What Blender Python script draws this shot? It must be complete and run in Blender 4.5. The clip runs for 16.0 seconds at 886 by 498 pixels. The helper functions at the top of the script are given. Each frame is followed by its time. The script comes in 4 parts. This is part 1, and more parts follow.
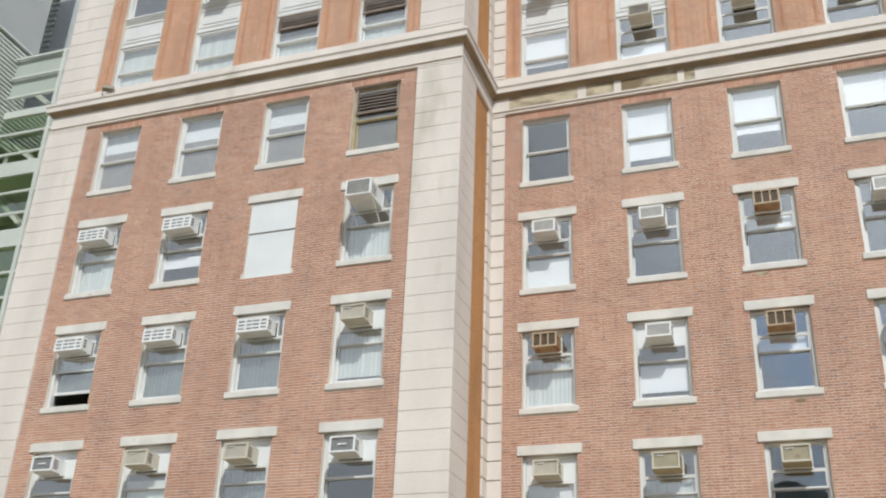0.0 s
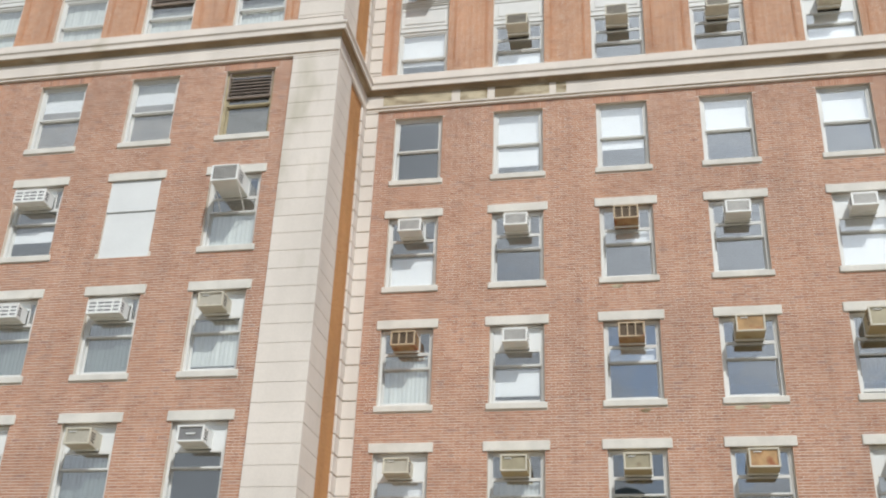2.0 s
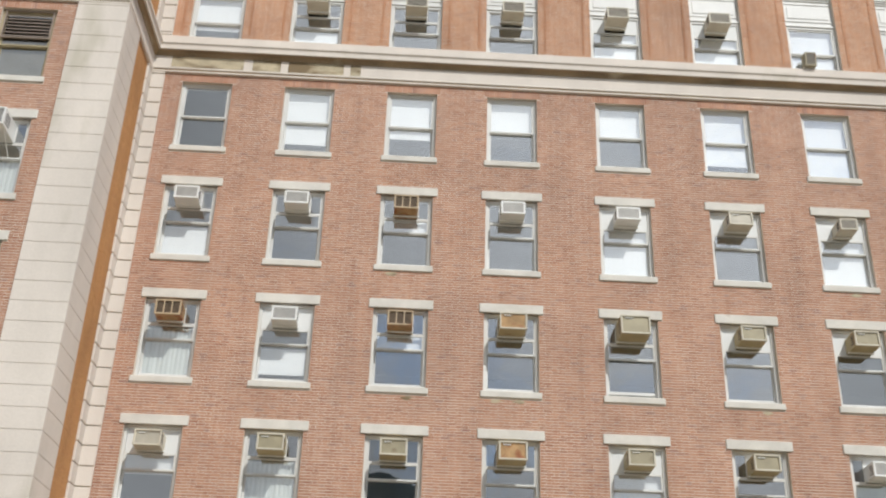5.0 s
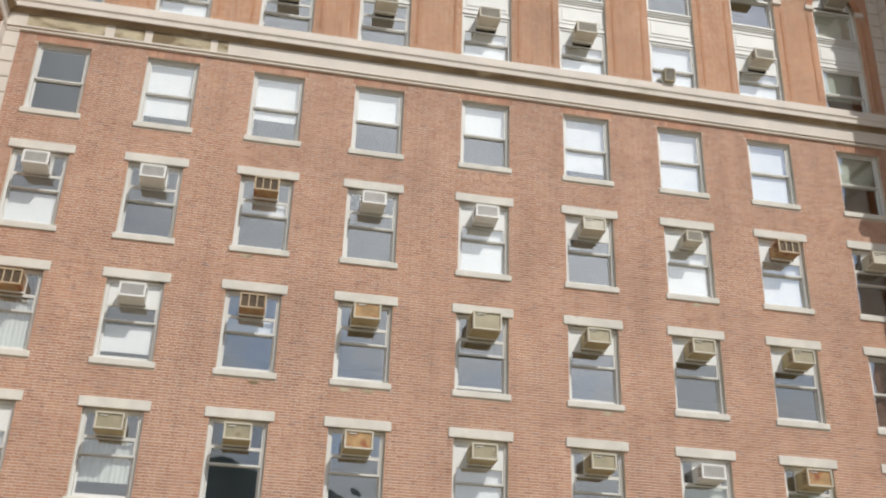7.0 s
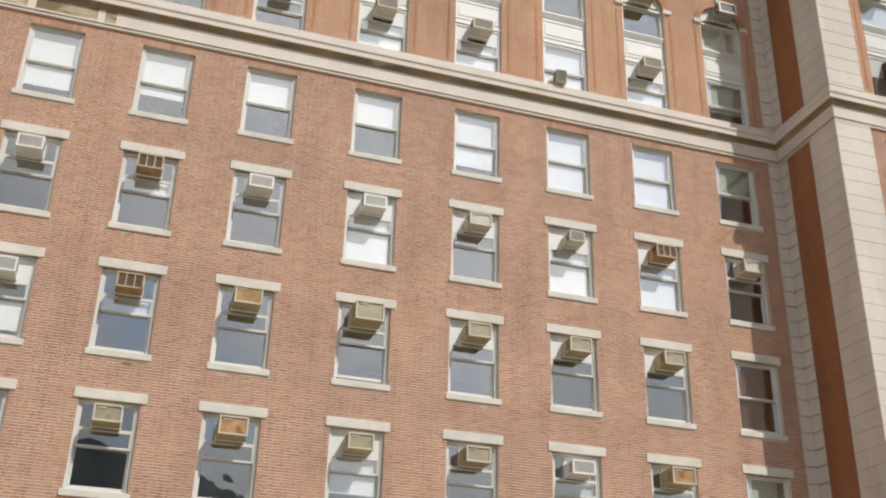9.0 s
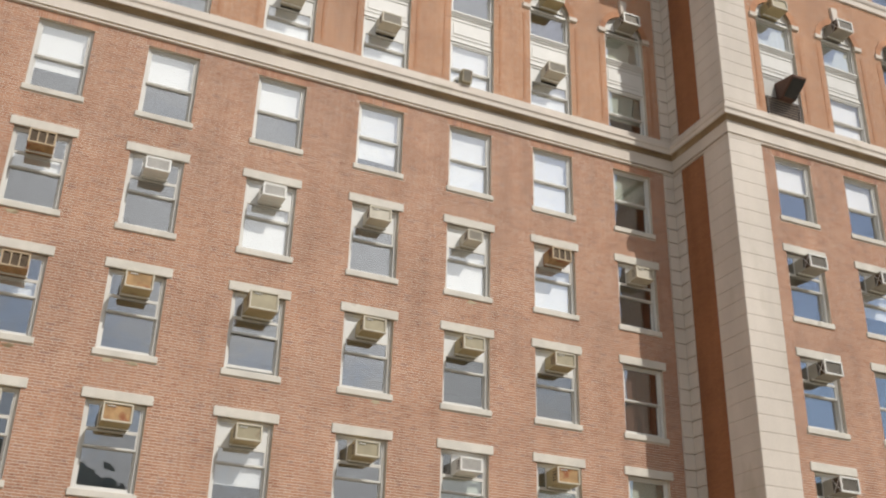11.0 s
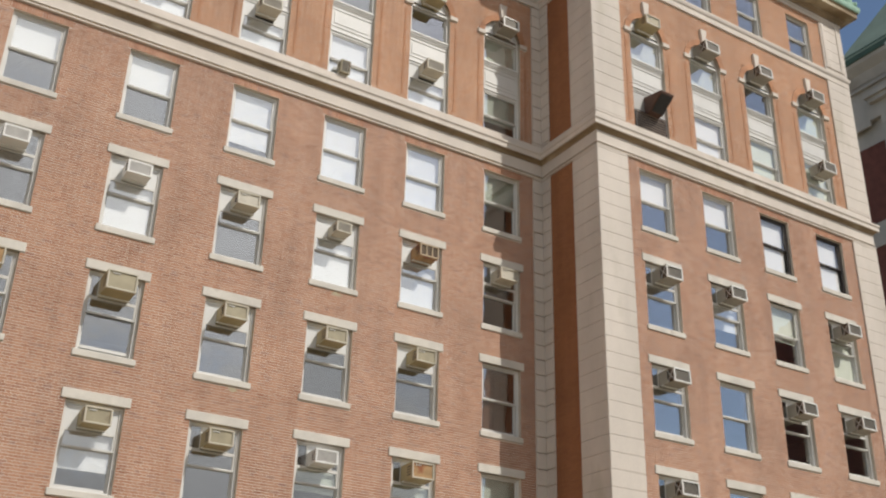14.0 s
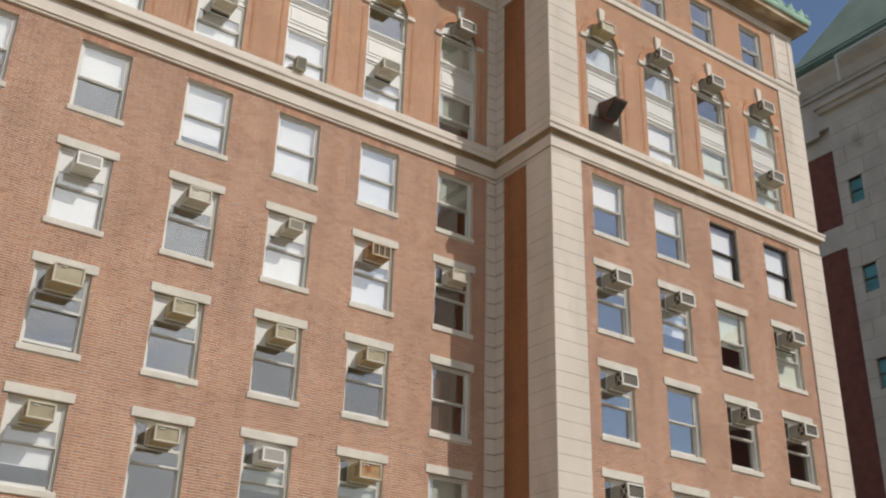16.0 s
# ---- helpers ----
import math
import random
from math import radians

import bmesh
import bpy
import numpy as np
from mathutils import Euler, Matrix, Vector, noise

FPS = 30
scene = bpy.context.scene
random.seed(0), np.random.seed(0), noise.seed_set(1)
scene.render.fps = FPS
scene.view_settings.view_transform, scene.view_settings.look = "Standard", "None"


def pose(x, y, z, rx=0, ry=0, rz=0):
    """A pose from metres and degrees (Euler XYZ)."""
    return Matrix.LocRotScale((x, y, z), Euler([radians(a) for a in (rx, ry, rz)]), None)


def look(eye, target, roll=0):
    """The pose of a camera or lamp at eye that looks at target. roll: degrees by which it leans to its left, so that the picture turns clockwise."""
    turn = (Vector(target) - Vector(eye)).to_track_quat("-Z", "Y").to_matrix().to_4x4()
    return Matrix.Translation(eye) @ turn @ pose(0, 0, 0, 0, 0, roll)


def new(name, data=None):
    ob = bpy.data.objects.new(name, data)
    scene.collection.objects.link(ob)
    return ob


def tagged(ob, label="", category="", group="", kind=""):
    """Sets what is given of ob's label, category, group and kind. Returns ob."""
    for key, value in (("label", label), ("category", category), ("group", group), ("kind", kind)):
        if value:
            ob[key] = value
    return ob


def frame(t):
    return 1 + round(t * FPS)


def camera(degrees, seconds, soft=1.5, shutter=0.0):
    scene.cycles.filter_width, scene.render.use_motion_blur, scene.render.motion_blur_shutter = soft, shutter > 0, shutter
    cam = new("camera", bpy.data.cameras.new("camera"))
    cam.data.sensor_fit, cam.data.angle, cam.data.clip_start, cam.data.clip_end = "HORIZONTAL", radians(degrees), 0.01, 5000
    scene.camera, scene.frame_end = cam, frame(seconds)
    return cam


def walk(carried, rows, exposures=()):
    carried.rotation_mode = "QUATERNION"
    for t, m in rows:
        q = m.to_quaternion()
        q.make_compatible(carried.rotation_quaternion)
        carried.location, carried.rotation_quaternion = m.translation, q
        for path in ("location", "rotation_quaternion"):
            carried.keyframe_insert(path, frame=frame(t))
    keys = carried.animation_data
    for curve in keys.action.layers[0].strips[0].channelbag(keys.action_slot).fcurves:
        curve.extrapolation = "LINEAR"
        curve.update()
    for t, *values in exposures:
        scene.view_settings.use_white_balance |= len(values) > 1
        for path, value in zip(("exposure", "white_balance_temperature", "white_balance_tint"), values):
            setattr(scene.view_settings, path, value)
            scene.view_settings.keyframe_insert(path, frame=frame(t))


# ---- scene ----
cam = camera(45.57, 16.0, 2.25)
# seconds, yaw, pitch and lean of the camera on its stand
TURNS = [(0, 20.03, 26.74, 2.29), (0.5, 18.31, 26.94, 2.31), (1, 16.15, 27.04, 2.35), (1.5, 13.97, 26.99, 2.35), (2, 11.80, 26.88, 2.35), (2.5, 9.46, 26.69, 2.30), (3, 7.25, 26.56, 2.15), (3.5, 5.12, 26.55, 2.20), (4, 2.83, 26.52, 2.16), (6.5, -8.18, 26.12, 1.92), (7, -10.28, 26.09, 1.92), (7.5, -12.28, 25.98, 1.81), (8, -14.07, 25.87, 1.73), (8.5, -15.65, 25.81, 1.69), (9, -17.18, 25.77, 1.70), (11.5, -24.74, 25.65, 1.66), (12, -26.08, 25.61, 1.65), (12.5, -27.42, 25.59, 1.72), (13, -28.78, 25.58, 1.72), (13.5, -30.08, 25.56, 1.68), (14, -31.27, 25.55, 1.63), (14.5, -32.20, 25.56, 1.66), (15, -32.95, 25.60, 1.63), (15.5, -33.56, 25.63, 1.64), (16, -34.13, 25.65, 1.63)]
EYE = (0.0, 0.0, 1.6)


def aimed(yaw, pitch, lean):
    y, p = radians(yaw), radians(pitch)
    ahead = Vector((-math.sin(y) * math.cos(p), math.cos(y) * math.cos(p), math.sin(p)))
    return look(EYE, Vector(EYE) + ahead * 20, lean)


walk(cam, [(t, aimed(y, p, r)) for t, y, p, r in TURNS], [(0, -0.25, 5850, 6.5), (4, -0.29, 6000, 7.5), (8, -0.34, 6250, 9), (12, -0.42, 6450, 10), (16, -0.50, 6450, 10)])

# ---- light ----
SUN_EL, SUN_AZ = 47.0, 29.4      # height, and degrees to the right of the walls' normal
_e, _a = radians(SUN_EL), radians(SUN_AZ)
sun_way = Vector((math.sin(_a) * math.cos(_e), -math.cos(_a) * math.cos(_e), math.sin(_e)))
world = bpy.data.worlds.new("world")
scene.world = world
world.use_nodes = True
wn, wl = world.node_tree.nodes, world.node_tree.links
wn.clear()
w_out = wn.new("ShaderNodeOutputWorld")
w_bg = wn.new("ShaderNodeBackground")
w_bg.inputs["Strength"].default_value = 0.135
sky = wn.new("ShaderNodeTexSky")
sky.sky_type = "NISHITA"
sky.sun_disc = False
sky.sun_elevation = radians(SUN_EL)
sky.sun_rotation = radians(180.0 - SUN_AZ)
sky.air_density, sky.dust_density, sky.ozone_density = 1.0, 0.6, 1.2
w_tc = wn.new("ShaderNodeTexCoord")
w_map = wn.new("ShaderNodeMapping")
w_map.inputs["Scale"].default_value = (1.0, 1.0, 2.2)
w_map.inputs["Location"].default_value = (0.35, 0.2, 0.1)
w_noise = wn.new("ShaderNodeTexNoise")
w_noise.inputs["Scale"].default_value = 2.2
w_noise.inputs["Detail"].default_value = 8.0
w_noise.inputs["Roughness"].default_value = 0.55
w_ramp = wn.new("ShaderNodeValToRGB")
w_ramp.color_ramp.elements[0].position, w_ramp.color_ramp.elements[1].position = 0.53, 0.72
w_mix = wn.new("ShaderNodeMix")
w_mix.data_type = "RGBA"


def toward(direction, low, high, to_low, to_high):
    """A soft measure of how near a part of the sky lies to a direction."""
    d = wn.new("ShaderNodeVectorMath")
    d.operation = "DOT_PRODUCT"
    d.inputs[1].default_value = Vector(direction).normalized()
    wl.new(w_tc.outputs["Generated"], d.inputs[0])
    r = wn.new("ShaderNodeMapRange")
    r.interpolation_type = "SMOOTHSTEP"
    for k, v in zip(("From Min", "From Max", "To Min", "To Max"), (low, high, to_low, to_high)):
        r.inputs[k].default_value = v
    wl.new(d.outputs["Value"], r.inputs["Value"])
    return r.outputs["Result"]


wl.new(w_tc.outputs["Generated"], w_map.inputs["Vector"])
wl.new(w_map.outputs["Vector"], w_noise.inputs["Vector"])
w_add = wn.new("ShaderNodeMath")
w_add.operation = "ADD"
wl.new(w_noise.outputs["Fac"], w_add.inputs[0])
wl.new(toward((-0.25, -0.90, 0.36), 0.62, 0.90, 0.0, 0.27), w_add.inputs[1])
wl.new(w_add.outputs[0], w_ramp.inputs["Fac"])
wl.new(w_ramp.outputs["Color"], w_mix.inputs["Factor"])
w_glow = wn.new("ShaderNodeVectorMath")
w_glow.operation = "SCALE"
w_glow.inputs[0].default_value = (5.8, 5.8, 5.85)
wl.new(toward(sun_way, 0.74, 0.97, 0.85, 1.7), w_glow.inputs["Scale"])
wl.new(w_glow.outputs["Vector"], w_mix.inputs["B"])
wl.new(sky.outputs["Color"], w_mix.inputs["A"])
wl.new(w_mix.outputs["Result"], w_bg.inputs["Color"])
wl.new(w_bg.outputs["Background"], w_out.inputs["Surface"])

sun_data = bpy.data.lights.new("sun", "SUN")
sun_data.energy, sun_data.angle, sun_data.color = 4.4, radians(0.6), (1.0, 0.945, 0.86)
sun = new("sun", sun_data)
sun.matrix_world = look(sun_way * 60, (0, 0, 0))


# ---- materials ----
def ramp_node(n, stops):
    r = n.new("ShaderNodeValToRGB")
    while len(r.color_ramp.elements) < len(stops):
        r.color_ramp.elements.new(0.5)
    for e, (p, c) in zip(r.color_ramp.elements, stops):
        e.position, e.color = p, (*c, 1)
    return r


def surface(name, color, rough=0.7, metal=0.0, vary=0.12, scale=3.0, fine=40.0, bump=0.15, stain=None, stretch=(1, 1, 1)):
    """A plain surface with large and fine variation, weathering and relief, by place in the world."""
    m = bpy.data.materials.new(name)
    m.use_nodes = True
    n, l = m.node_tree.nodes, m.node_tree.links
    b = n["Principled BSDF"]
    b.inputs["Roughness"].default_value, b.inputs["Metallic"].default_value = rough, metal
    geo = n.new("ShaderNodeNewGeometry")
    mp = n.new("ShaderNodeMapping")
    mp.inputs["Scale"].default_value = stretch
    l.new(geo.outputs["Position"], mp.inputs["Vector"])
    big, small = n.new("ShaderNodeTexNoise"), n.new("ShaderNodeTexNoise")
    big.inputs["Scale"].default_value, big.inputs["Detail"].default_value = scale, 6
    small.inputs["Scale"].default_value, small.inputs["Detail"].default_value = fine, 4
    l.new(mp.outputs["Vector"], big.inputs["Vector"])
    l.new(geo.outputs["Position"], small.inputs["Vector"])
    lo = tuple(c * (1 - vary) for c in color)
    hi = tuple(min(1, c * (1 + vary)) for c in color)
    r1 = ramp_node(n, [(0.3, lo), (0.7, hi)])
    l.new(big.outputs["Fac"], r1.inputs["Fac"])
    r2 = ramp_node(n, [(0.25, (1 - vary * 0.8,) * 3), (0.75, (1, 1, 1))])
    l.new(small.outputs["Fac"], r2.inputs["Fac"])
    mul = n.new("ShaderNodeMix")
    mul.data_type, mul.blend_type = "RGBA", "MULTIPLY"
    mul.inputs["Factor"].default_value = 1
    l.new(r1.outputs["Color"], mul.inputs["A"])
    l.new(r2.outputs["Color"], mul.inputs["B"])
    col = mul.outputs["Result"]
    if stain:
        st = n.new("ShaderNodeTexNoise")
        st.inputs["Scale"].default_value, st.inputs["Detail"].default_value = stain[2], 9
        l.new(mp.outputs["Vector"], st.inputs["Vector"])
        r3 = ramp_node(n, [(stain[1], (0, 0, 0)), (min(1, stain[1] + 0.14), (1, 1, 1))])
        l.new(st.outputs["Fac"], r3.inputs["Fac"])
        mx = n.new("ShaderNodeMix")
        mx.data_type = "RGBA"
        mx.inputs["B"].default_value = (*stain[0], 1)
        l.new(r3.outputs["Color"], mx.inputs["Factor"])
        l.new(col, mx.inputs["A"])
        col = mx.outputs["Result"]
    l.new(col, b.inputs["Base Color"])
    if bump:
        bp = n.new("ShaderNodeBump")
        bp.inputs["Strength"].default_value, bp.inputs["Distance"].default_value = bump, 0.02
        l.new(small.outputs["Fac"], bp.inputs["Height"])
        l.new(bp.outputs["Normal"], b.inputs["Normal"])
    return m


def brick_material(name, stops):
    m = bpy.data.materials.new(name)
    m.use_nodes = True
    n, l = m.node_tree.nodes, m.node_tree.links
    b = n["Principled BSDF"]
    b.inputs["Roughness"].default_value = 0.85
    geo, info = n.new("ShaderNodeNewGeometry"), n.new("ShaderNodeObjectInfo")
    add = n.new("ShaderNodeMath")
    add.operation = "ADD"
    fr = n.new("ShaderNodeMath")
    fr.operation = "FRACT"
    l.new(geo.outputs["Random Per Island"], add.inputs[0])
    l.new(info.outputs["Random"], add.inputs[1])
    l.new(add.outputs[0], fr.inputs[0])
    r = ramp_node(n, stops)
    r.color_ramp.interpolation = "LINEAR"
    l.new(fr.outputs[0], r.inputs["Fac"])
    big, small = n.new("ShaderNodeTexNoise"), n.new("ShaderNodeTexNoise")
    big.inputs["Scale"].default_value, big.inputs["Detail"].default_value = 0.5, 7
    small.inputs["Scale"].default_value, small.inputs["Detail"].default_value = 60, 4
    l.new(geo.outputs["Position"], big.inputs["Vector"])
    l.new(geo.outputs["Position"], small.inputs["Vector"])
    r1 = ramp_node(n, [(0.3, (0.86, 0.84, 0.84)), (0.7, (1.08, 1.06, 1.04))])
    l.new(big.outputs["Fac"], r1.inputs["Fac"])
    r2 = ramp_node(n, [(0.25, (0.8, 0.8, 0.8)), (0.75, (1.1, 1.1, 1.1))])
    l.new(small.outputs["Fac"], r2.inputs["Fac"])
    col = r.outputs["Color"]
    stretch, drip = n.new("ShaderNodeMapping"), n.new("ShaderNodeTexNoise")
    stretch.inputs["Scale"].default_value = (1.6, 1.6, 0.16)
    drip.inputs["Scale"].default_value, drip.inputs["Detail"].default_value = 1.4, 6
    l.new(geo.outputs["Position"], stretch.inputs["Vector"])
    l.new(stretch.outputs["Vector"], drip.inputs["Vector"])
    r3 = ramp_node(n, [(0.30, (0.86, 0.85, 0.86)), (0.5, (1.0, 1.0, 1.0)), (0.74, (1.10, 1.13, 1.18))])
    l.new(drip.outputs["Fac"], r3.inputs["Fac"])
    for other in (r1, r2, r3):
        mul = n.new("ShaderNodeMix")
        mul.data_type, mul.blend_type = "RGBA", "MULTIPLY"
        mul.inputs["Factor"].default_value = 1
        l.new(col, mul.inputs["A"])
        l.new(other.outputs["Color"], mul.inputs["B"])
        col = mul.outputs["Result"]
    l.new(col, b.inputs["Base Color"])
    bp = n.new("ShaderNodeBump")
    bp.inputs["Strength"].default_value, bp.inputs["Distance"].default_value = 0.3, 0.004
    l.new(small.outputs["Fac"], bp.inputs["Height"])
    l.new(bp.outputs["Normal"], b.inputs["Normal"])
    return m


def glass_material(name, gloss, tint, rough=0.02):
    """A window pane: clear, with a mirror gloss that grows at grazing sight, slightly wavy."""
    m = bpy.data.materials.new(name)
    m.use_nodes = True
    n, l = m.node_tree.nodes, m.node_tree.links
    n.remove(n["Principled BSDF"])
    out = n["Material Output"]
    tr, gl, mix = n.new("ShaderNodeBsdfTransparent"), n.new("ShaderNodeBsdfGlossy"), n.new("ShaderNodeMixShader")
    tr.inputs["Color"].default_value = (*tint, 1)
    gl.inputs["Roughness"].default_value = rough
    gl.inputs["Color"].default_value = (0.97, 0.97, 0.97, 1)
    face = n.new("ShaderNodeLayerWeight")
    face.inputs["Blend"].default_value = 0.5
    steep = n.new("ShaderNodeMath")
    steep.operation = "POWER"
    steep.inputs[1].default_value = 4.0
    l.new(face.outputs["Facing"], steep.inputs[0])
    add = n.new("ShaderNodeMath")
    add.operation, add.use_clamp = "MULTIPLY_ADD", True
    add.inputs[1].default_value, add.inputs[2].default_value = 0.5, gloss
    geo, wav, bp = n.new("ShaderNodeNewGeometry"), n.new("ShaderNodeTexNoise"), n.new("ShaderNodeBump")
    wav.inputs["Scale"].default_value = 1.3
    l.new(geo.outputs["Position"], wav.inputs["Vector"])
    bp.inputs["Strength"].default_value, bp.inputs["Distance"].default_value = 0.35, 0.02
    l.new(wav.outputs["Fac"], bp.inputs["Height"])
    l.new(bp.outputs["Normal"], gl.inputs["Normal"])
    l.new(steep.outputs[0], add.inputs[0])
    l.new(add.outputs[0], mix.inputs["Fac"])
    l.new(tr.outputs[0], mix.inputs[1])
    l.new(gl.outputs[0], mix.inputs[2])
    l.new(mix.outputs[0], out.inputs["Surface"])
    return m


BRICK = brick_material("brick", [(0.0, (0.366, 0.181, 0.112)), (0.10, (0.421, 0.208, 0.129)), (0.45, (0.475, 0.246, 0.152)), (0.8, (0.520, 0.283, 0.181)), (0.95, (0.460, 0.258, 0.176)), (1.0, (0.342, 0.184, 0.139))])
# Bricks of the returns: shade in the first colour, sunlight in the second.
SHADED_BRICK = brick_material("shaded_brick", [(0.0, (0.36, 0.155, 0.066)), (0.5, (0.41, 0.178, 0.076)), (1.0, (0.35, 0.148, 0.068))])
SUNLIT_BRICK = brick_material("sunlit_brick", [(0.0, (0.54, 0.285, 0.108)), (0.5, (0.59, 0.315, 0.12)), (1.0, (0.53, 0.27, 0.108))])
ORANGE_BRICK = brick_material("orange_brick", [(0.0, (0.49, 0.245, 0.13)), (0.5, (0.55, 0.28, 0.15)), (0.85, (0.58, 0.30, 0.165)), (1.0, (0.44, 0.215, 0.12))])
# Return mortars follow suit: sunlit tone left, shaded tone right.
SUNLIT_MORTAR = surface("sunlit_mortar", (0.52, 0.29, 0.13), 0.95, 0, 0.12, 0.8, 30, 0.2)
SHADED_MORTAR = surface("shaded_mortar", (0.32, 0.15, 0.075), 0.95, 0, 0.12, 0.8, 30, 0.2)
MORTAR = surface("mortar", (0.67, 0.585, 0.49), 0.95, 0, 0.15, 0.8, 30, 0.3)
STONE = surface("limestone", (0.685, 0.614, 0.54), 0.85, 0, 0.09, 0.9, 25, 0.2, ((0.50, 0.45, 0.36), 0.62, 0.8), (1, 1, 0.35))
PAINT = surface("white_paint", (0.67, 0.655, 0.62), 0.5, 0, 0.06, 1.5, 30, 0.06)
SILL_STONE = surface("sill_stone", (0.66, 0.62, 0.55), 0.8, 0, 0.1, 2.0, 30, 0.2, ((0.42, 0.37, 0.3), 0.66, 2.0))
BLIND = surface("roller_blind", (0.84, 0.84, 0.835), 0.8, 0, 0.03, 1.5, 30, 0.0)
GREEN_BLIND = surface("green_blind", (0.70, 0.74, 0.64), 0.8, 0, 0.05, 1.5, 30, 0.0)
CURTAIN = surface("brown_curtain", (0.20, 0.10, 0.07), 0.9, 0, 0.3, 4.0, 30, 0.1, None, (6, 1, 0.2))
# Dusty board grey; also curtains in dim light, the dimness put into the colour.
DUSTY_DIM = surface("dusty_dim_grey", (0.27, 0.245, 0.215), 0.9, 0, 0.2, 2.5, 30, 0.0, ((0.42, 0.38, 0.33), 0.6, 2.0))
NET = surface("green_grey_net", (0.17, 0.205, 0.185), 0.9, 0, 0.25, 2.0, 30, 0.0, None, (5, 1, 0.15))
VOILE = surface("grey_curtain", (0.66, 0.68, 0.64), 0.9, 0, 0.12, 2.0, 30, 0.0, None, (5, 1, 0.15))
BOARD = surface("white_board", (0.70, 0.70, 0.68), 0.6, 0, 0.05, 1.0, 20, 0.05)
DARK_FRAME = surface("dark_frame", (0.06, 0.05, 0.045), 0.5, 0.2, 0.15, 3, 30, 0.05)
ROOM = surface("room_plaster", (0.30, 0.29, 0.27), 0.9, 0, 0.1, 0.6, 20, 0.0)
# Same window glass, gloss raised to brighten the sky mirrored in it.
BRIGHT_PANE = glass_material("glossier_window_glass", 0.28, (0.98, 0.99, 0.99))
TAN_FRAME = surface("tan_frame", (0.40, 0.33, 0.20), 0.6, 0, 0.15, 3, 30, 0.05)
# Same window glass, gloss cut so that blinds behind it show brighter.
CLEAR_PANE = glass_material("clear_window_glass", 0.10, (0.99, 0.99, 0.99))
PANE = glass_material("window_glass", 0.26, (0.98, 0.99, 0.99))
DARK_PANE = glass_material("dark_window_glass", 0.21, (0.85, 0.87, 0.87))
AC_BEIGE = surface("beige_enamel", (0.58, 0.53, 0.42), 0.5, 0.0, 0.1, 3, 40, 0.05, ((0.36, 0.27, 0.17), 0.68, 3.0))
AC_WHITE = surface("white_enamel", (0.78, 0.77, 0.73), 0.45, 0.0, 0.06, 3, 40, 0.05)
AC_TAN = surface("tan_enamel", (0.50, 0.38, 0.24), 0.55, 0.0, 0.15, 3, 40, 0.05, ((0.30, 0.17, 0.09), 0.6, 4.0))
LOUVRE = surface("louvre_brown", (0.34, 0.27, 0.22), 0.6, 0.1, 0.15, 3, 30, 0.05)
AC_OLIVE = surface("olive_enamel", (0.46, 0.375, 0.20), 0.5, 0.1, 0.12, 2.5, 40, 0.05, ((0.30, 0.20, 0.10), 0.62, 3.0))
AC_PLATE = surface("olive_plate", (0.33, 0.285, 0.185), 0.55, 0.1, 0.15, 2.5, 40, 0.08, ((0.16, 0.10, 0.05), 0.62, 3.0))
AC_RUST = surface("rusted_enamel", (0.45, 0.28, 0.13), 0.75, 0.1, 0.25, 3.5, 50, 0.2, ((0.28, 0.10, 0.04), 0.52, 3.0))
FIN_TAN = surface("pale_tan_plate", (0.45, 0.41, 0.33), 0.55, 0.1, 0.12, 2.5, 40, 0.05, ((0.40, 0.26, 0.13), 0.66, 2.5))
FIN_PALE = surface("pale_grille", (0.42, 0.40, 0.37), 0.6, 0.2, 0.1, 6, 60, 0.1)
AC_GRILLE = surface("condenser_fins", (0.13, 0.115, 0.095), 0.6, 0.4, 0.15, 6, 120, 0.3)
AC_DARK = surface("brown_fins", (0.11, 0.075, 0.045), 0.7, 0.3, 0.3, 6, 120, 0.3)
SLOT = surface("dark_slot", (0.05, 0.05, 0.05), 0.8, 0, 0.2, 6, 60, 0.0)
STAINED = surface("stained_limestone", (0.52, 0.44, 0.30), 0.9, 0, 0.25, 2.0, 25, 0.25, ((0.20, 0.145, 0.08), 0.47, 1.5), (0.7, 1, 1.8))
COPPER = surface("verdigris_copper", (0.33, 0.52, 0.40), 0.7, 0.0, 0.18, 1.5, 30, 0.2, ((0.20, 0.30, 0.22), 0.6, 1.5))
GREEN_ROOF = surface("green_roof_copper", (0.30, 0.37, 0.28), 0.7, 0.0, 0.12, 0.6, 10, 0.1)
GREY_STONE = surface("grey_stone", (0.50, 0.455, 0.40), 0.85, 0, 0.16, 0.6, 20, 0.2, ((0.30, 0.25, 0.19), 0.62, 0.45), (1, 1, 0.6))
DARK_BRICK = surface("dark_brick", (0.17, 0.058, 0.042), 0.9, 0, 0.2, 2, 30, 0.2)
STEEL = surface("pale_steel", (0.62, 0.635, 0.57), 0.4, 0.2, 0.06, 1, 20, 0.0)
GREEN_GLASS = glass_material("green_glass", 0.16, (0.72, 0.82, 0.68))
GREY_PANEL = surface("grey_panel", (0.60, 0.60, 0.58), 0.5, 0.3, 0.06, 0.4, 10, 0.0)
DARK_GREEN = surface("dark_green_copper", (0.07, 0.12, 0.085), 0.7, 0, 0.2, 1, 20, 0.1)
# Brown soot stains together with the shade under mouldings, put into the colour.
SOOT_SHADE = surface("sooty_shaded_limestone", (0.34, 0.245, 0.145), 0.9, 0, 0.3, 1.5, 25, 0.2, ((0.52, 0.44, 0.31), 0.56, 1.2), (0.6, 0.6, 1.6))
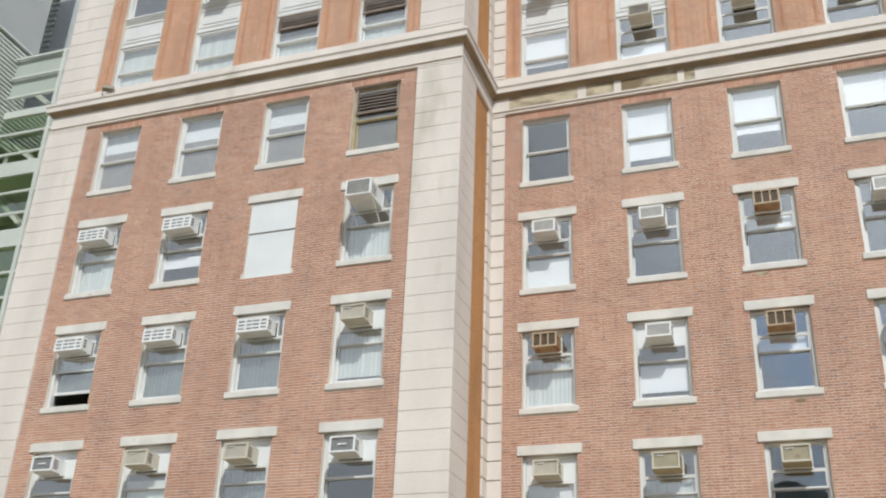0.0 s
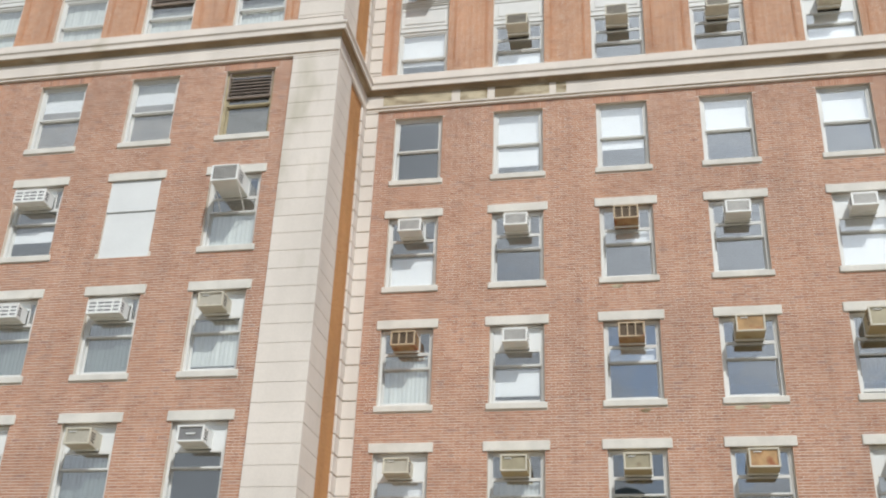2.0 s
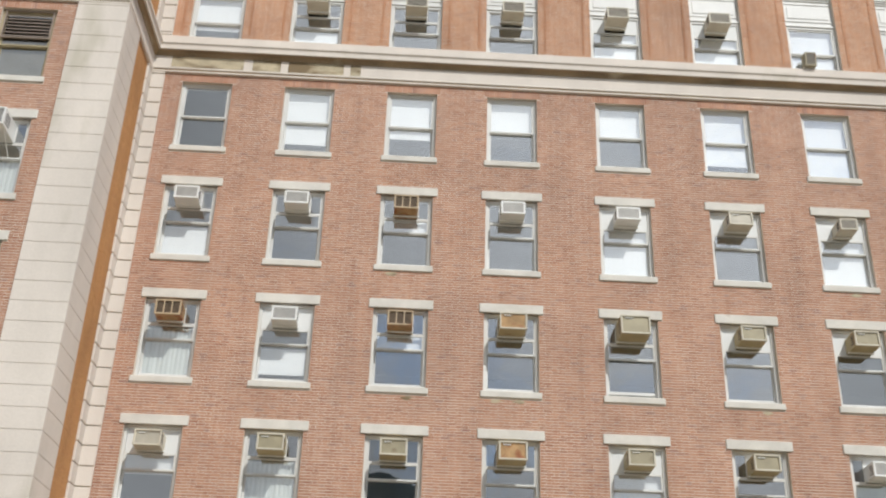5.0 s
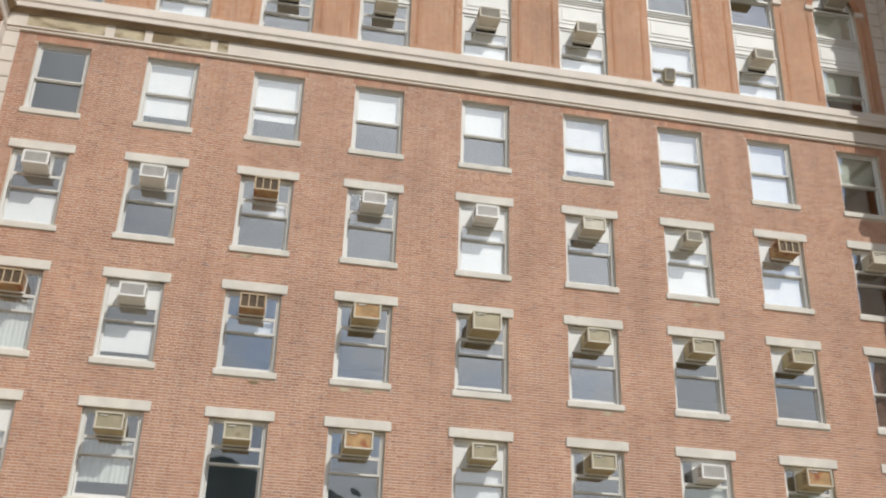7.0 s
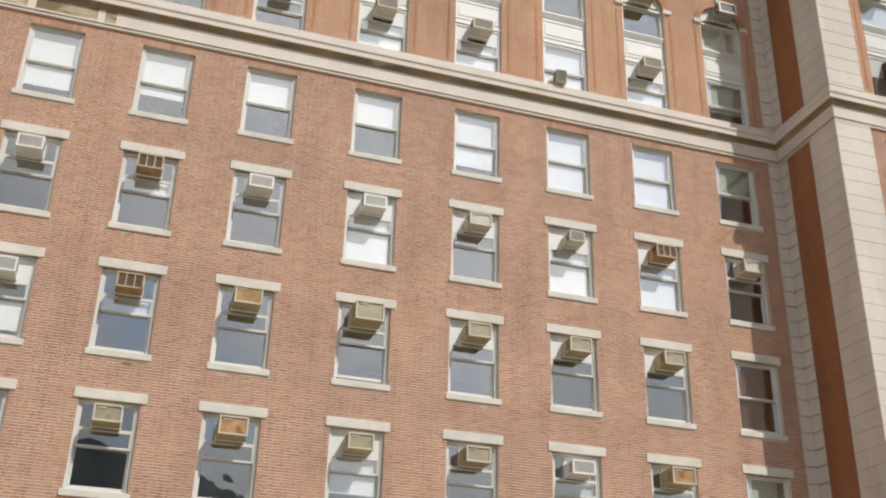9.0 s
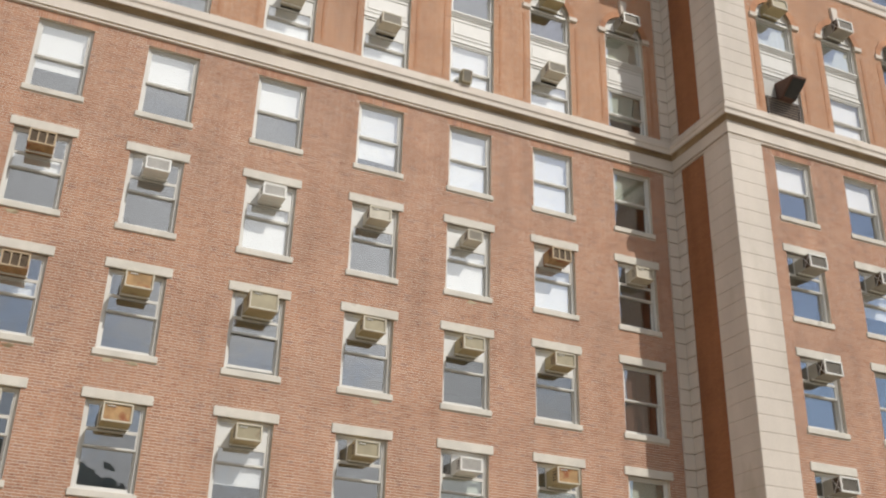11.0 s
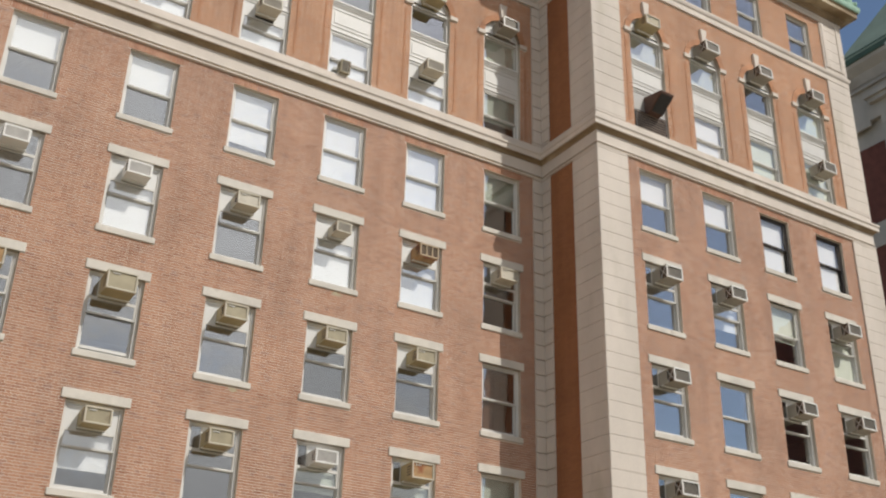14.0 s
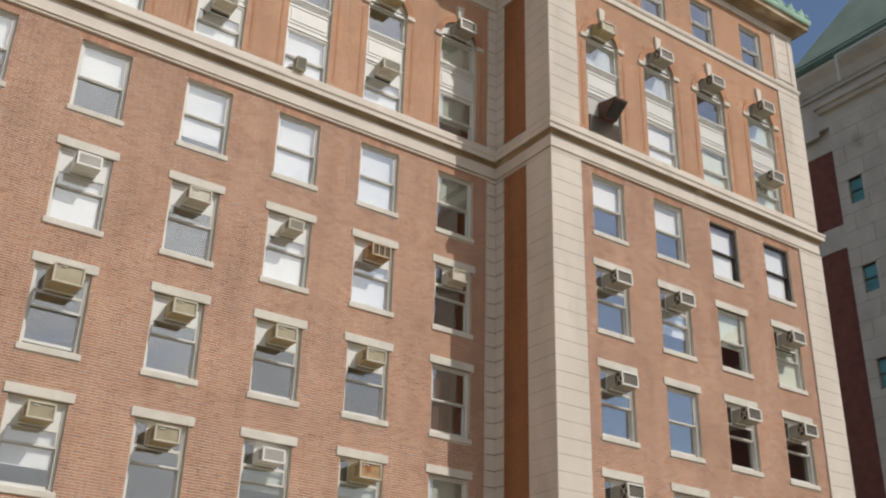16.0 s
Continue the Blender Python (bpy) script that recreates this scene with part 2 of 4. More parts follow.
SLOT_GREY = surface("grey_slot", (0.19, 0.185, 0.18), 0.7, 0, 0.1, 6, 60, 0.0)
# White casing of the cross-braced units greyed: side shade in the colour.
CROSS_SHADE = surface("shaded_white_enamel", (0.36, 0.33, 0.27), 0.55, 0.0, 0.12, 3, 40, 0.05)
GREEN_WALL = surface("green_wall", (0.52, 0.58, 0.34), 0.7, 0, 0.25, 0.5, 10, 0.0)
DARK_PANEL = surface("dark_grey_panel", (0.42, 0.405, 0.38), 0.5, 0.1, 0.08, 0.4, 10, 0.0)
LAMP_GREY = surface("weathered_lamp_grey", (0.30, 0.26, 0.20), 0.6, 0.1, 0.2, 3, 30, 0.1)
FROSTED = surface("frosted_glass", (0.40, 0.43, 0.37), 0.4, 0, 0.08, 0.5, 8, 0.0)
SLATE = surface("grey_green_slate", (0.34, 0.36, 0.32), 0.7, 0, 0.3, 0.3, 5, 0.0)
PAVING = surface("paving", (0.29, 0.245, 0.165), 0.9, 0, 0.15, 0.4, 10, 0.2)


# ---- mesh helpers ----
def mesh_of(name, verts, faces, mat):
    me = bpy.data.meshes.new(name)
    me.from_pydata(verts, [], faces)
    me.materials.append(mat)
    me.update()
    return me


def box(bm, x0, x1, y0, y1, z0, z1):
    v = [bm.verts.new(p) for p in ((x0, y0, z0), (x1, y0, z0), (x1, y1, z0), (x0, y1, z0), (x0, y0, z1), (x1, y0, z1), (x1, y1, z1), (x0, y1, z1))]
    for f in ((3, 2, 1, 0), (4, 5, 6, 7), (0, 1, 5, 4), (1, 2, 6, 5), (2, 3, 7, 6), (3, 0, 4, 7)):
        bm.faces.new([v[i] for i in f])
    return v


def prism(bm, outline, lay, d0, d1):
    """A plate: outline in the plane, laid into the world by lay(u, v, depth)."""
    a = [bm.verts.new(lay(u, v, d0)) for u, v in outline]
    b = [bm.verts.new(lay(u, v, d1)) for u, v in outline]
    bm.faces.new(a)
    bm.faces.new(b[::-1])
    for i in range(len(a)):
        j = (i + 1) % len(a)
        bm.faces.new((a[j], a[i], b[i], b[j]))


def data_of(name, bm, mat, bevel=0.0):
    if bevel:
        bmesh.ops.bevel(bm, geom=bm.edges[:], offset=bevel, segments=1, affect="EDGES", clamp_overlap=True)
    bmesh.ops.recalc_face_normals(bm, faces=bm.faces)
    me = bpy.data.meshes.new(name)
    bm.to_mesh(me)
    bm.free()
    me.materials.append(mat)
    return me


def part(name, bm, mat, parent=None, label="", bevel=0.0):
    ob = new(name, data_of(name, bm, mat, bevel))
    if parent is not None:
        ob.parent = parent
    if label:
        ob["label"] = label
    return ob


STORE = {}


def shared(key, name, build, mat, parent, label="", bevel=0.0):
    """A part whose mesh is built once for all alike parts."""
    if key not in STORE:
        bm = bmesh.new()
        build(bm)
        STORE[key] = data_of(name, bm, mat, bevel)
    ob = new(name, STORE[key])
    ob.parent = parent
    if label:
        ob["label"] = label
    return ob


# ---- plan ----
YM, YW = 23.61, 20.86            # face of the recessed wall, and of both wings
XL0, XL1 = -20.05, -7.30         # left wing
XR0, XR1 = 17.98, 30.65          # right wing
M_COLS = [-5.76, -3.02, -0.27, 2.42, 5.34, 8.20, 10.95, 13.65, 16.42]
L_COLS = [-17.54, -14.90, -12.26, -9.63]
R_COLS = [20.29, 22.93, 25.51, 28.20]
STOREY = 3.15
SILL6 = 15.96                    # top of the sill of the top plain storey
HALF, TALL = 0.665, 1.99         # plain openings
Z_FRIEZE, Z_CORN = 18.26, 19.0
BAY, BAY0, SPRING, BAY_R = 0.72, 19.42, 23.12, 0.72
SPAN0, SPAN1 = 20.97, 22.06
Z_BAND, Z_TOP = 25.05, 28.4
BASE = 0.0
THICK = 0.42


def openings(cols, top):
    """Openings of a front: x0, x1, z0, z1 and the arch's radius."""
    out = []
    for c in cols:
        for j in range(4):
            z0 = SILL6 - STOREY * j
            out.append((c - HALF, c + HALF, z0 - 0.16, z0 + TALL, 0.0))
        out.append((c - BAY, c + BAY, BAY0, SPRING, BAY_R))
        if top:
            out.append((c - 0.61, c + 0.61, 25.5, 27.36, 0.0))
    return out


def wall_slab(name, lay, u0, u1, v0, v1, holes, thick, label, mortar=MORTAR):
    """A wall with its openings cut right through."""
    bm = bmesh.new()
    cuts = sorted({u0, u1, *(h[0] for h in holes), *(h[1] for h in holes)})
    for a, b in zip(cuts, cuts[1:]):
        mid = (a + b) / 2
        inside = sorted((h for h in holes if h[0] < mid < h[1]), key=lambda h: h[2])
        low = v0
        for h in inside:
            if h[2] > low:
                prism(bm, ((a, low), (b, low), (b, h[2]), (a, h[2])), lay, 0.012, thick)
            low = h[3] + h[4]
            if h[4]:
                n, c, top = 14, (h[0] + h[1]) / 2, h[3] + h[4]
                pts = [(c - h[4] * math.cos(math.pi * i / n), h[3] + h[4] * math.sin(math.pi * i / n)) for i in range(n + 1)]
                for p, q in zip(pts, pts[1:]):
                    if top - max(p[1], q[1]) > 1e-4 or abs(p[1] - q[1]) > 1e-4:
                        poly = [p, q, (q[0], top), (p[0], top)]
                        clean = [w for i, w in enumerate(poly) if abs(w[0] - poly[i - 1][0]) + abs(w[1] - poly[i - 1][1]) > 1e-5]
                        if len(clean) > 2:
                            prism(bm, clean, lay, 0.012, thick)
        if v1 > low:
            prism(bm, ((a, low), (b, low), (b, v1), (a, v1)), lay, 0.012, thick)
    ob = part(name, bm, mortar)
    return tagged(ob, label, "wall", kind="structure")


def lay_front(y):
    return lambda u, v, d: (u, y + d, v)


def lay_east(x):                 # faces +x
    return lambda u, v, d: (x - d, u, v)


def lay_west(x):                 # faces -x
    return lambda u, v, d: (x + d, u, v)


front_holes = {"m": openings(M_COLS, False), "l": openings(L_COLS, False), "r": openings(R_COLS, True)}
wall_main = wall_slab("wall_main", lay_front(YM), XL1, XR0, BASE, 28.4, front_holes["m"], THICK, "red brick wall of the recessed court front")
wall_left = wall_slab("wall_left_wing", lay_front(YW), XL0, XL1, BASE, 28.4, front_holes["l"], THICK, "red brick front of a projecting wing")
wall_right = wall_slab("wall_right_wing", lay_front(YW), XR0, XR1, BASE, 28.4, front_holes["r"], THICK, "sunlit red brick front of a projecting wing")
wall_left_return = wall_slab("wall_left_return", lay_east(XL1), YW + THICK, YM + THICK, BASE, 28.4, [], THICK, "narrow pressed brick return of a wing, sunlight in its orange-tan colour", SUNLIT_MORTAR)
wall_right_return = wall_slab("wall_right_return", lay_west(XR0), YW + THICK, YM + THICK, BASE, 28.4, [], THICK, "narrow pressed brick return of a wing, shade in its red-brown colour", SHADED_MORTAR)
wall_far_left = wall_slab("wall_far_left", lay_west(XL0), YW + THICK, 36, BASE, 28.4, [], THICK, "plain brick end wall of a wing")
wall_far_right = wall_slab("wall_far_right", lay_east(XR1), YW + THICK, 36, BASE, 28.4, [], THICK, "plain brick end wall of a wing")

# rooms behind the walls: floors, back wall and roof
for i, z in enumerate([5.7 + STOREY * k for k in range(5)] + [21.2, 24.6, 28.1]):
    for j, (x0, x1, y0) in enumerate(((XL0 + THICK, XL1 - THICK, YW + THICK), (XL1 - THICK, XR0 + THICK, YM + THICK), (XR0 + THICK, XR1 - THICK, YW + THICK))):
        bm = bmesh.new()
        box(bm, x0, x1, y0 + 0.004, 29.5, z, z + 0.25)
        tagged(part("floor_%d" % (i * 3 + j + 1), bm, ROOM), "plain plaster floor slab inside the building", "floor", kind="structure")
bm = bmesh.new()
box(bm, XL0 + THICK, XR1 - THICK, 29.5, 29.9, BASE, 28.3)
tagged(part("wall_back", bm, ROOM), "plain plaster wall closing the rooms", "wall", kind="structure")

# ground, which reaches out round the building: unseen, coloured tan for warm bounce light
bm = bmesh.new()
gv = [bm.verts.new(p) for p in ((-900, -900, 0), (900, -900, 0), (900, 900, 0), (-900, 900, 0))]
bm.faces.new(gv)
tagged(part("ground", bm, PAVING), "tan paving of the court, unseen, coloured for warm bounce light", "ground", kind="structure")


# ---- stone trim ----
PLAN = [(XL0, 35.9), (XL0, YW), (XL1, YW), (XL1, YM), (XR0, YM), (XR0, YW), (XR1, YW), (XR1, 35.9)]


def offset_path(path, d):
    """The plan's line moved outwards by d, with mitred corners."""
    out = []
    for i, p in enumerate(path):
        ns = []
        for a, b in ((i - 1, i), (i, i + 1)):
            if 0 <= a and b < len(path):
                v = (Vector(path[b]) - Vector(path[a])).normalized()
                ns.append(Vector((v.y, -v.x)))
        if len(ns) == 2:
            n = (ns[0] + ns[1]) / (1 + ns[0].dot(ns[1]))
        else:
            n = ns[0]
        out.append(Vector(p) + n * d)
    return out


def run(name, profile, mat, label, path=PLAN):
    """A moulding along the walls. profile: offset and height, round the section."""
    bm = bmesh.new()
    rings = []
    for d, z in profile:
        rings.append([bm.verts.new((p.x, p.y, z)) for p in offset_path(path, d)])
    for i in range(len(rings)):
        a, b = rings[i], rings[(i + 1) % len(rings)]
        for k in range(len(path) - 1):
            bm.faces.new((a[k], a[k + 1], b[k + 1], b[k]))
    return tagged(part(name, bm, mat), label, "moulding", kind="structure")


run("trim_frieze", [(-0.05, 18.335), (0.03, 18.335), (0.03, 18.375), (0.022, 18.385), (0.022, 18.735), (-0.05, 18.735)], STONE, "stained cream limestone frieze under the cornice")
# Dark strip paints the groove's shade above the bead.
run("trim_groove", [(-0.05, 18.268), (0.004, 18.268), (0.004, 18.332), (-0.05, 18.332)], SOOT_SHADE, "dark groove between frieze and bead moulding, shade in its colour")
run("trim_bead", [(-0.05, 18.20), (0.035, 18.20), (0.055, 18.215), (0.055, 18.25), (0.04, 18.265), (-0.05, 18.265)], STONE, "thin cream limestone bead moulding")
# Cove: soot stains, with the shade below the edge painted in.
run("trim_cove", [(-0.05, 18.738), (0.04, 18.738), (0.05, 18.77), (0.07, 18.81), (0.10, 18.84), (0.14, 18.858), (0.14, 18.868), (-0.05, 18.868)], SOOT_SHADE, "sooty brown limestone cove under the cornice edge, partly painted shade")
run("trim_cornice", [(-0.05, 18.871), (0.16, 18.871), (0.16, 18.862), (0.19, 18.862), (0.19, 18.98), (0.20, 19.01), (0.225, 19.04), (0.225, 19.11), (0.04, 19.17), (-0.05, 19.17)], STONE, "weathered cream limestone cornice with a projecting edge")
run("trim_sill_course", [(-0.05, 19.173), (0.04, 19.173), (0.04, 19.41), (0.02, 19.43), (-0.05, 19.43)], STONE, "cream limestone sill course above the cornice")
run("trim_band", [(-0.05, 25.0), (0.05, 25.0), (0.05, 25.2), (0.09, 25.26), (0.11, 25.34), (0.11, 25.40), (0.02, 25.46), (-0.05, 25.46)], STONE, "cream limestone band course")
run("trim_architrave", [(-0.05, 27.72), (0.05, 27.72), (0.05, 27.86), (0.08, 27.88), (0.08, 27.96), (-0.05, 27.96)], STONE, "cream limestone architrave")
# Brown stain plus the soffit's shade in one dark colour.
run("trim_top_cornice", [(-0.05, 27.963), (0.10, 27.963), (0.14, 28.05), (0.22, 28.12), (0.24, 28.22), (0.50, 28.27), (0.52, 28.25), (0.56, 28.25), (0.56, 28.40), (0.60, 28.48), (-0.05, 28.48)], SOOT_SHADE, "brown-stained stone main cornice below the gutter, soffit shade in its colour")
run("trim_gutter", [(0.1, 28.483), (0.60, 28.483), (0.64, 28.50), (0.67, 28.58), (0.68, 28.74), (0.62, 28.78), (0.1, 28.76)], COPPER, "green weathered copper gutter on the cornice")
# Unseen roof slab, added to keep light out of the rooms.
bm = bmesh.new()
box(bm, XL0, XR1, YM, 35.9, 28.42, 28.6)
box(bm, XL0, XL1, YW, YM, 28.42, 28.6)
box(bm, XR0, XR1, YW, YM, 28.42, 28.6)
tagged(part("ceiling", bm, ROOM), "flat roof slab of the building, unseen, added to keep light out", "ceiling", kind="structure")

FRIEZE = tagged(new("stained_frieze"), "brown-stained limestone frieze blocks with pale patched joints", "frieze", kind="structure")
for a, b in ((-6.8, -4.86), (-4.62, -3.86), (-3.66, -2.16), (-1.98, -1.70)):
    bm = bmesh.new()
    box(bm, a, b, YM - 0.026, YM - 0.015, 18.39, 18.73)
    part("stone_block", bm, STAINED, FRIEZE)

# copper cresting above the gutter: upright leaves, one after another
crest = tagged(new("copper_cresting"), "green weathered copper cresting of upright leaves on the gutter", "cresting")


def leaf(bm):
    for k, (w, h) in enumerate(((0.20, 0.22), (0.14, 0.34), (0.07, 0.44))):
        box(bm, -w, w, -0.05 - 0.02 * k, 0.05 + 0.01 * k, 0, h)
    for s in (-1, 1):
        box(bm, s * 0.19 - 0.06, s * 0.19 + 0.06, -0.09, 0.05, 0.10, 0.26)


for i in range(22):
    o = shared("leaf", "leaf", leaf, COPPER, crest, bevel=0.025)
    o.location = (XR0 - 0.5 + i * 0.64, YW - 0.52, 28.76)
for i in range(8):
    o = shared("leaf", "leaf", leaf, COPPER, crest)
    o.location = (XR1 + 0.52, YW - 0.4 + i * 0.64, 28.76)
    o.rotation_euler = (0, 0, radians(90))


def stone_stack(parent, shapes, z0, z1, pitch=0.4637, ref=17.67, gap=0.0038, soft=0.005):
    """Blocks over one another with open joints. shapes: boxes x0, x1, y0, y1 of one block."""
    k = math.floor((z0 - ref) / pitch)
    key = (tuple(shapes), "block")
    while ref + k * pitch < z1:
        a, b = max(z0, ref + k * pitch + gap), min(z1, ref + (k + 1) * pitch - gap)
        k += 1
        if b - a < 0.05:
            continue

        def block(bm, h=b - a):
            for s in shapes:
                box(bm, *s, 0, h)
        o = shared((key, round(b - a, 3)), "stone_block", block, STONE, parent, bevel=soft)
        o.location = (0, 0, a)


for z0, z1 in ((2.0, 18.21), (19.43, 24.98), (25.47, 27.71)):
    stone_stack(wall_left, ((XL1 - 1.20, XL1 + 0.045, YW - 0.045, YW + 0.0), (XL1 - 0.02, XL1 + 0.045, YW + 0.002, YW + 1.15)), z0, z1)
    stone_stack(wall_left, ((XL0 - 0.045, XL0 + 1.28, YW - 0.045, YW + 0.02), (XL0 - 0.045, XL0 + 0.02, YW + 0.022, YW + 1.15)), z0, z1)
    stone_stack(wall_right, ((XR0 - 0.045, XR0 + 1.16, YW - 0.045, YW + 0.0), (XR0 - 0.045, XR0 + 0.02, YW + 0.002, YW + 1.15)), z0, z1)
    stone_stack(wall_right, ((XR1 - 1.20, XR1 + 0.045, YW - 0.045, YW + 0.02), (XR1 - 0.02, XR1 + 0.045, YW + 0.022, YW + 1.15)), z0, z1)
    stone_stack(wall_main, ((XL1 + 0.002, XL1 + 0.38, YM - 0.045, YM + 0.02),), z0, z1, gap=0.010, soft=0.016)
    stone_stack(wall_main, ((XR0 - 0.38, XR0 - 0.002, YM - 0.045, YM + 0.02),), z0, z1, gap=0.010, soft=0.016)
    stone_stack(wall_left_return, ((XL1 - 0.02, XL1 + 0.045, YM - 0.44, YM - 0.047),), z0, z1, gap=0.010, soft=0.016)
    stone_stack(wall_right_return, ((XR0 - 0.045, XR0 + 0.02, YM - 0.44, YM - 0.047),), z0, z1, gap=0.010, soft=0.016)


# ---- windows ----
def bars(bm, x0, x1, y0, y1, z0, z1, side, top, bottom):
    """A rectangular frame of four bars."""
    box(bm, x0, x0 + side, y0, y1, z0, z1)
    box(bm, x1 - side, x1, y0, y1, z0, z1)
    box(bm, x0 + side, x1 - side, y0, y1, z0, z0 + bottom)
    box(bm, x0 + side, x1 - side, y0, y1, z1 - top, z1)


def pane(name, parent, x0, x1, y, z0, z1, mat, key):
    def build(bm):
        box(bm, x0, x1, y, y + 0.006, z0, z1)
    o = shared((key, name, x0, x1, y, z0, z1, mat.name), name, build, mat, parent)
    o.visible_shadow = False
    return o


KINDS = {"white": (BLIND, "white roller blind"), "green": (GREEN_BLIND, "pale green roller blind"), "voile": (VOILE, "grey net curtain"), "brown": (CURTAIN, "brown curtain"), "net": (NET, "thin grey-green net curtain"), "grey": (DUSTY_DIM, "grey sheet behind the glass, dusty board and dim-painted curtain alike")}


def sash_window(cx, y, z0, half, tall, meet, transom, spec, label, lintel=True, sill=True):
    """A double-hung window. transom: height of the rail under an air conditioner, or None."""
    w = tagged(new("sash_window"), label, "window", "sash windows")
    w.location = (cx, y, z0)
    wood = DARK_FRAME if spec.get("dark") else TAN_FRAME if spec.get("tan") else PAINT
    glass = DARK_PANE if spec.get("dim") else BRIGHT_PANE if spec.get("gloss_up") else PANE
    k = (half, tall, meet, transom, wood.name)
    f = 0.075
    shared((k, "frame"), "frame", lambda bm: bars(bm, -half + 0.001, half - 0.001, 0.11, 0.26, 0.001, tall - 0.001, f, f * 0.9, 0.05), wood, w, bevel=0.006)
    xi = half - f
    up = transom if transom else tall - f * 0.9
    hung = spec.get("open", 0.0)
    low = shared((k, "low", hung), "lower_sash", lambda bm: bars(bm, -xi + 0.004, xi - 0.004, 0.205, 0.245, 0.05 + hung, meet + 0.015 + hung, 0.045, 0.045, 0.075), wood, w, bevel=0.004)
    pane("pane", low, -xi + 0.04, xi - 0.04, 0.223, 0.11 + hung, meet - 0.015 + hung, CLEAR_PANE if spec.get("clear") == 2 else glass, k)
    top = shared((k, "up"), "upper_sash", lambda bm: bars(bm, -xi + 0.004, xi - 0.004, 0.135, 0.178, meet - 0.02, up, 0.045, 0.045, 0.045), wood, w, bevel=0.004)
    pane("pane", top, -xi + 0.04, xi - 0.04, 0.155, meet + 0.02, up - 0.03, CLEAR_PANE if spec.get("clear") else glass, k)
    if transom:
        for s, nm in ((-1, "side_panel"), (1, "side_panel")):
            gap = spec["gap"]
            a, b = (gap, xi - 0.005) if s > 0 else (-xi + 0.005, -gap)
            if spec.get("side") == "w":
                shared((k, "board", s, gap), nm, lambda bm: box(bm, a, b, 0.14, 0.155, up + 0.002, tall - f * 0.9), BOARD, w, "white infill board")
            else:
                sp = shared((k, "lite", s, gap), nm, lambda bm: bars(bm, a, b, 0.135, 0.165, up + 0.002, tall - f * 0.9, 0.03, 0.03, 0.03), wood, w)
                pane("pane", sp, a + 0.02, b - 0.02, 0.15, up + 0.02, tall - f * 0.9 - 0.02, glass, (k, s, gap))
        gap = spec["gap"]
        z_ac = up + 0.025 + spec["ac_top"]
        if tall - f * 0.9 - z_ac > 0.03:
            shared((k, "top", gap, z_ac), "top_panel", lambda bm: box(bm, -gap, gap, 0.14, 0.155, z_ac, tall - f * 0.9), BOARD, w, "white infill board")
    if sill:
        shared("sill", "sill", lambda bm: box(bm, -0.73, 0.73, -0.032, 0.13, -0.16, -0.002), SILL_STONE, w, "cream stone sill", bevel=0.012)
    if lintel:
        shared("lintel", "lintel", lambda bm: box(bm, -0.78, 0.78, -0.025, 0.12, tall, tall + 0.235), SILL_STONE, w, "cream stone lintel", bevel=0.01)
    for kind, hi, lo in spec.get("blind", ()):
        mat, lab = KINDS[kind]
        if kind in ("voile", "brown", "net"):
            def drape(bm, a=lo * tall, b=hi * tall):
                n = 36
                rows = []
                for z in (a, b):
                    rows.append([bm.verts.new((-xi + 2 * xi * i / n, 0.272 + 0.007 * math.sin(i * 1.9) + 0.006 * math.sin(i * 0.7), z)) for i in range(n + 1)])
                for i in range(n):
                    bm.faces.new((rows[0][i], rows[0][i + 1], rows[1][i + 1], rows[1][i]))
            shared((k, kind, hi, lo), "curtain", drape, mat, w, lab)
        else:
            shared((k, kind, hi, lo), "blind", lambda bm: box(bm, -xi + 0.003, xi - 0.003, 0.250, 0.255, max(lo * tall, 0.06), min(hi * tall, tall - 0.07)), mat, w, lab)
    if spec.get("louvre"):
        z1 = tall * spec["louvre"]
        lv = shared((k, "louvre_back", z1), "louvre", lambda bm: bars(bm, -xi, xi, 0.07, 0.13, z1, tall - 0.02, 0.03, 0.03, 0.03), LOUVRE, w, "dark brown metal louvre")

        def slat(bm):
            v = [bm.verts.new(p) for p in ((-xi + 0.03, 0.06, 0), (xi - 0.03, 0.06, 0), (xi - 0.03, 0.12, 0.045), (-xi + 0.03, 0.12, 0.045), (-xi + 0.03, 0.06, 0.022), (xi - 0.03, 0.06, 0.022), (xi - 0.03, 0.12, 0.067), (-xi + 0.03, 0.12, 0.067))]
            for q in ((3, 2, 1, 0), (4, 5, 6, 7), (0, 1, 5, 4), (1, 2, 6, 5), (2, 3, 7, 6), (3, 0, 4, 7)):
                bm.faces.new([v[i] for i in q])
        n = int((tall - z1 - 0.06) / 0.098)
        for i in range(n):
            o = shared((k, "slat"), "slat", slat, LOUVRE, lv)
            o.location = (0, 0, z1 + 0.035 + i * 0.098)
    return w


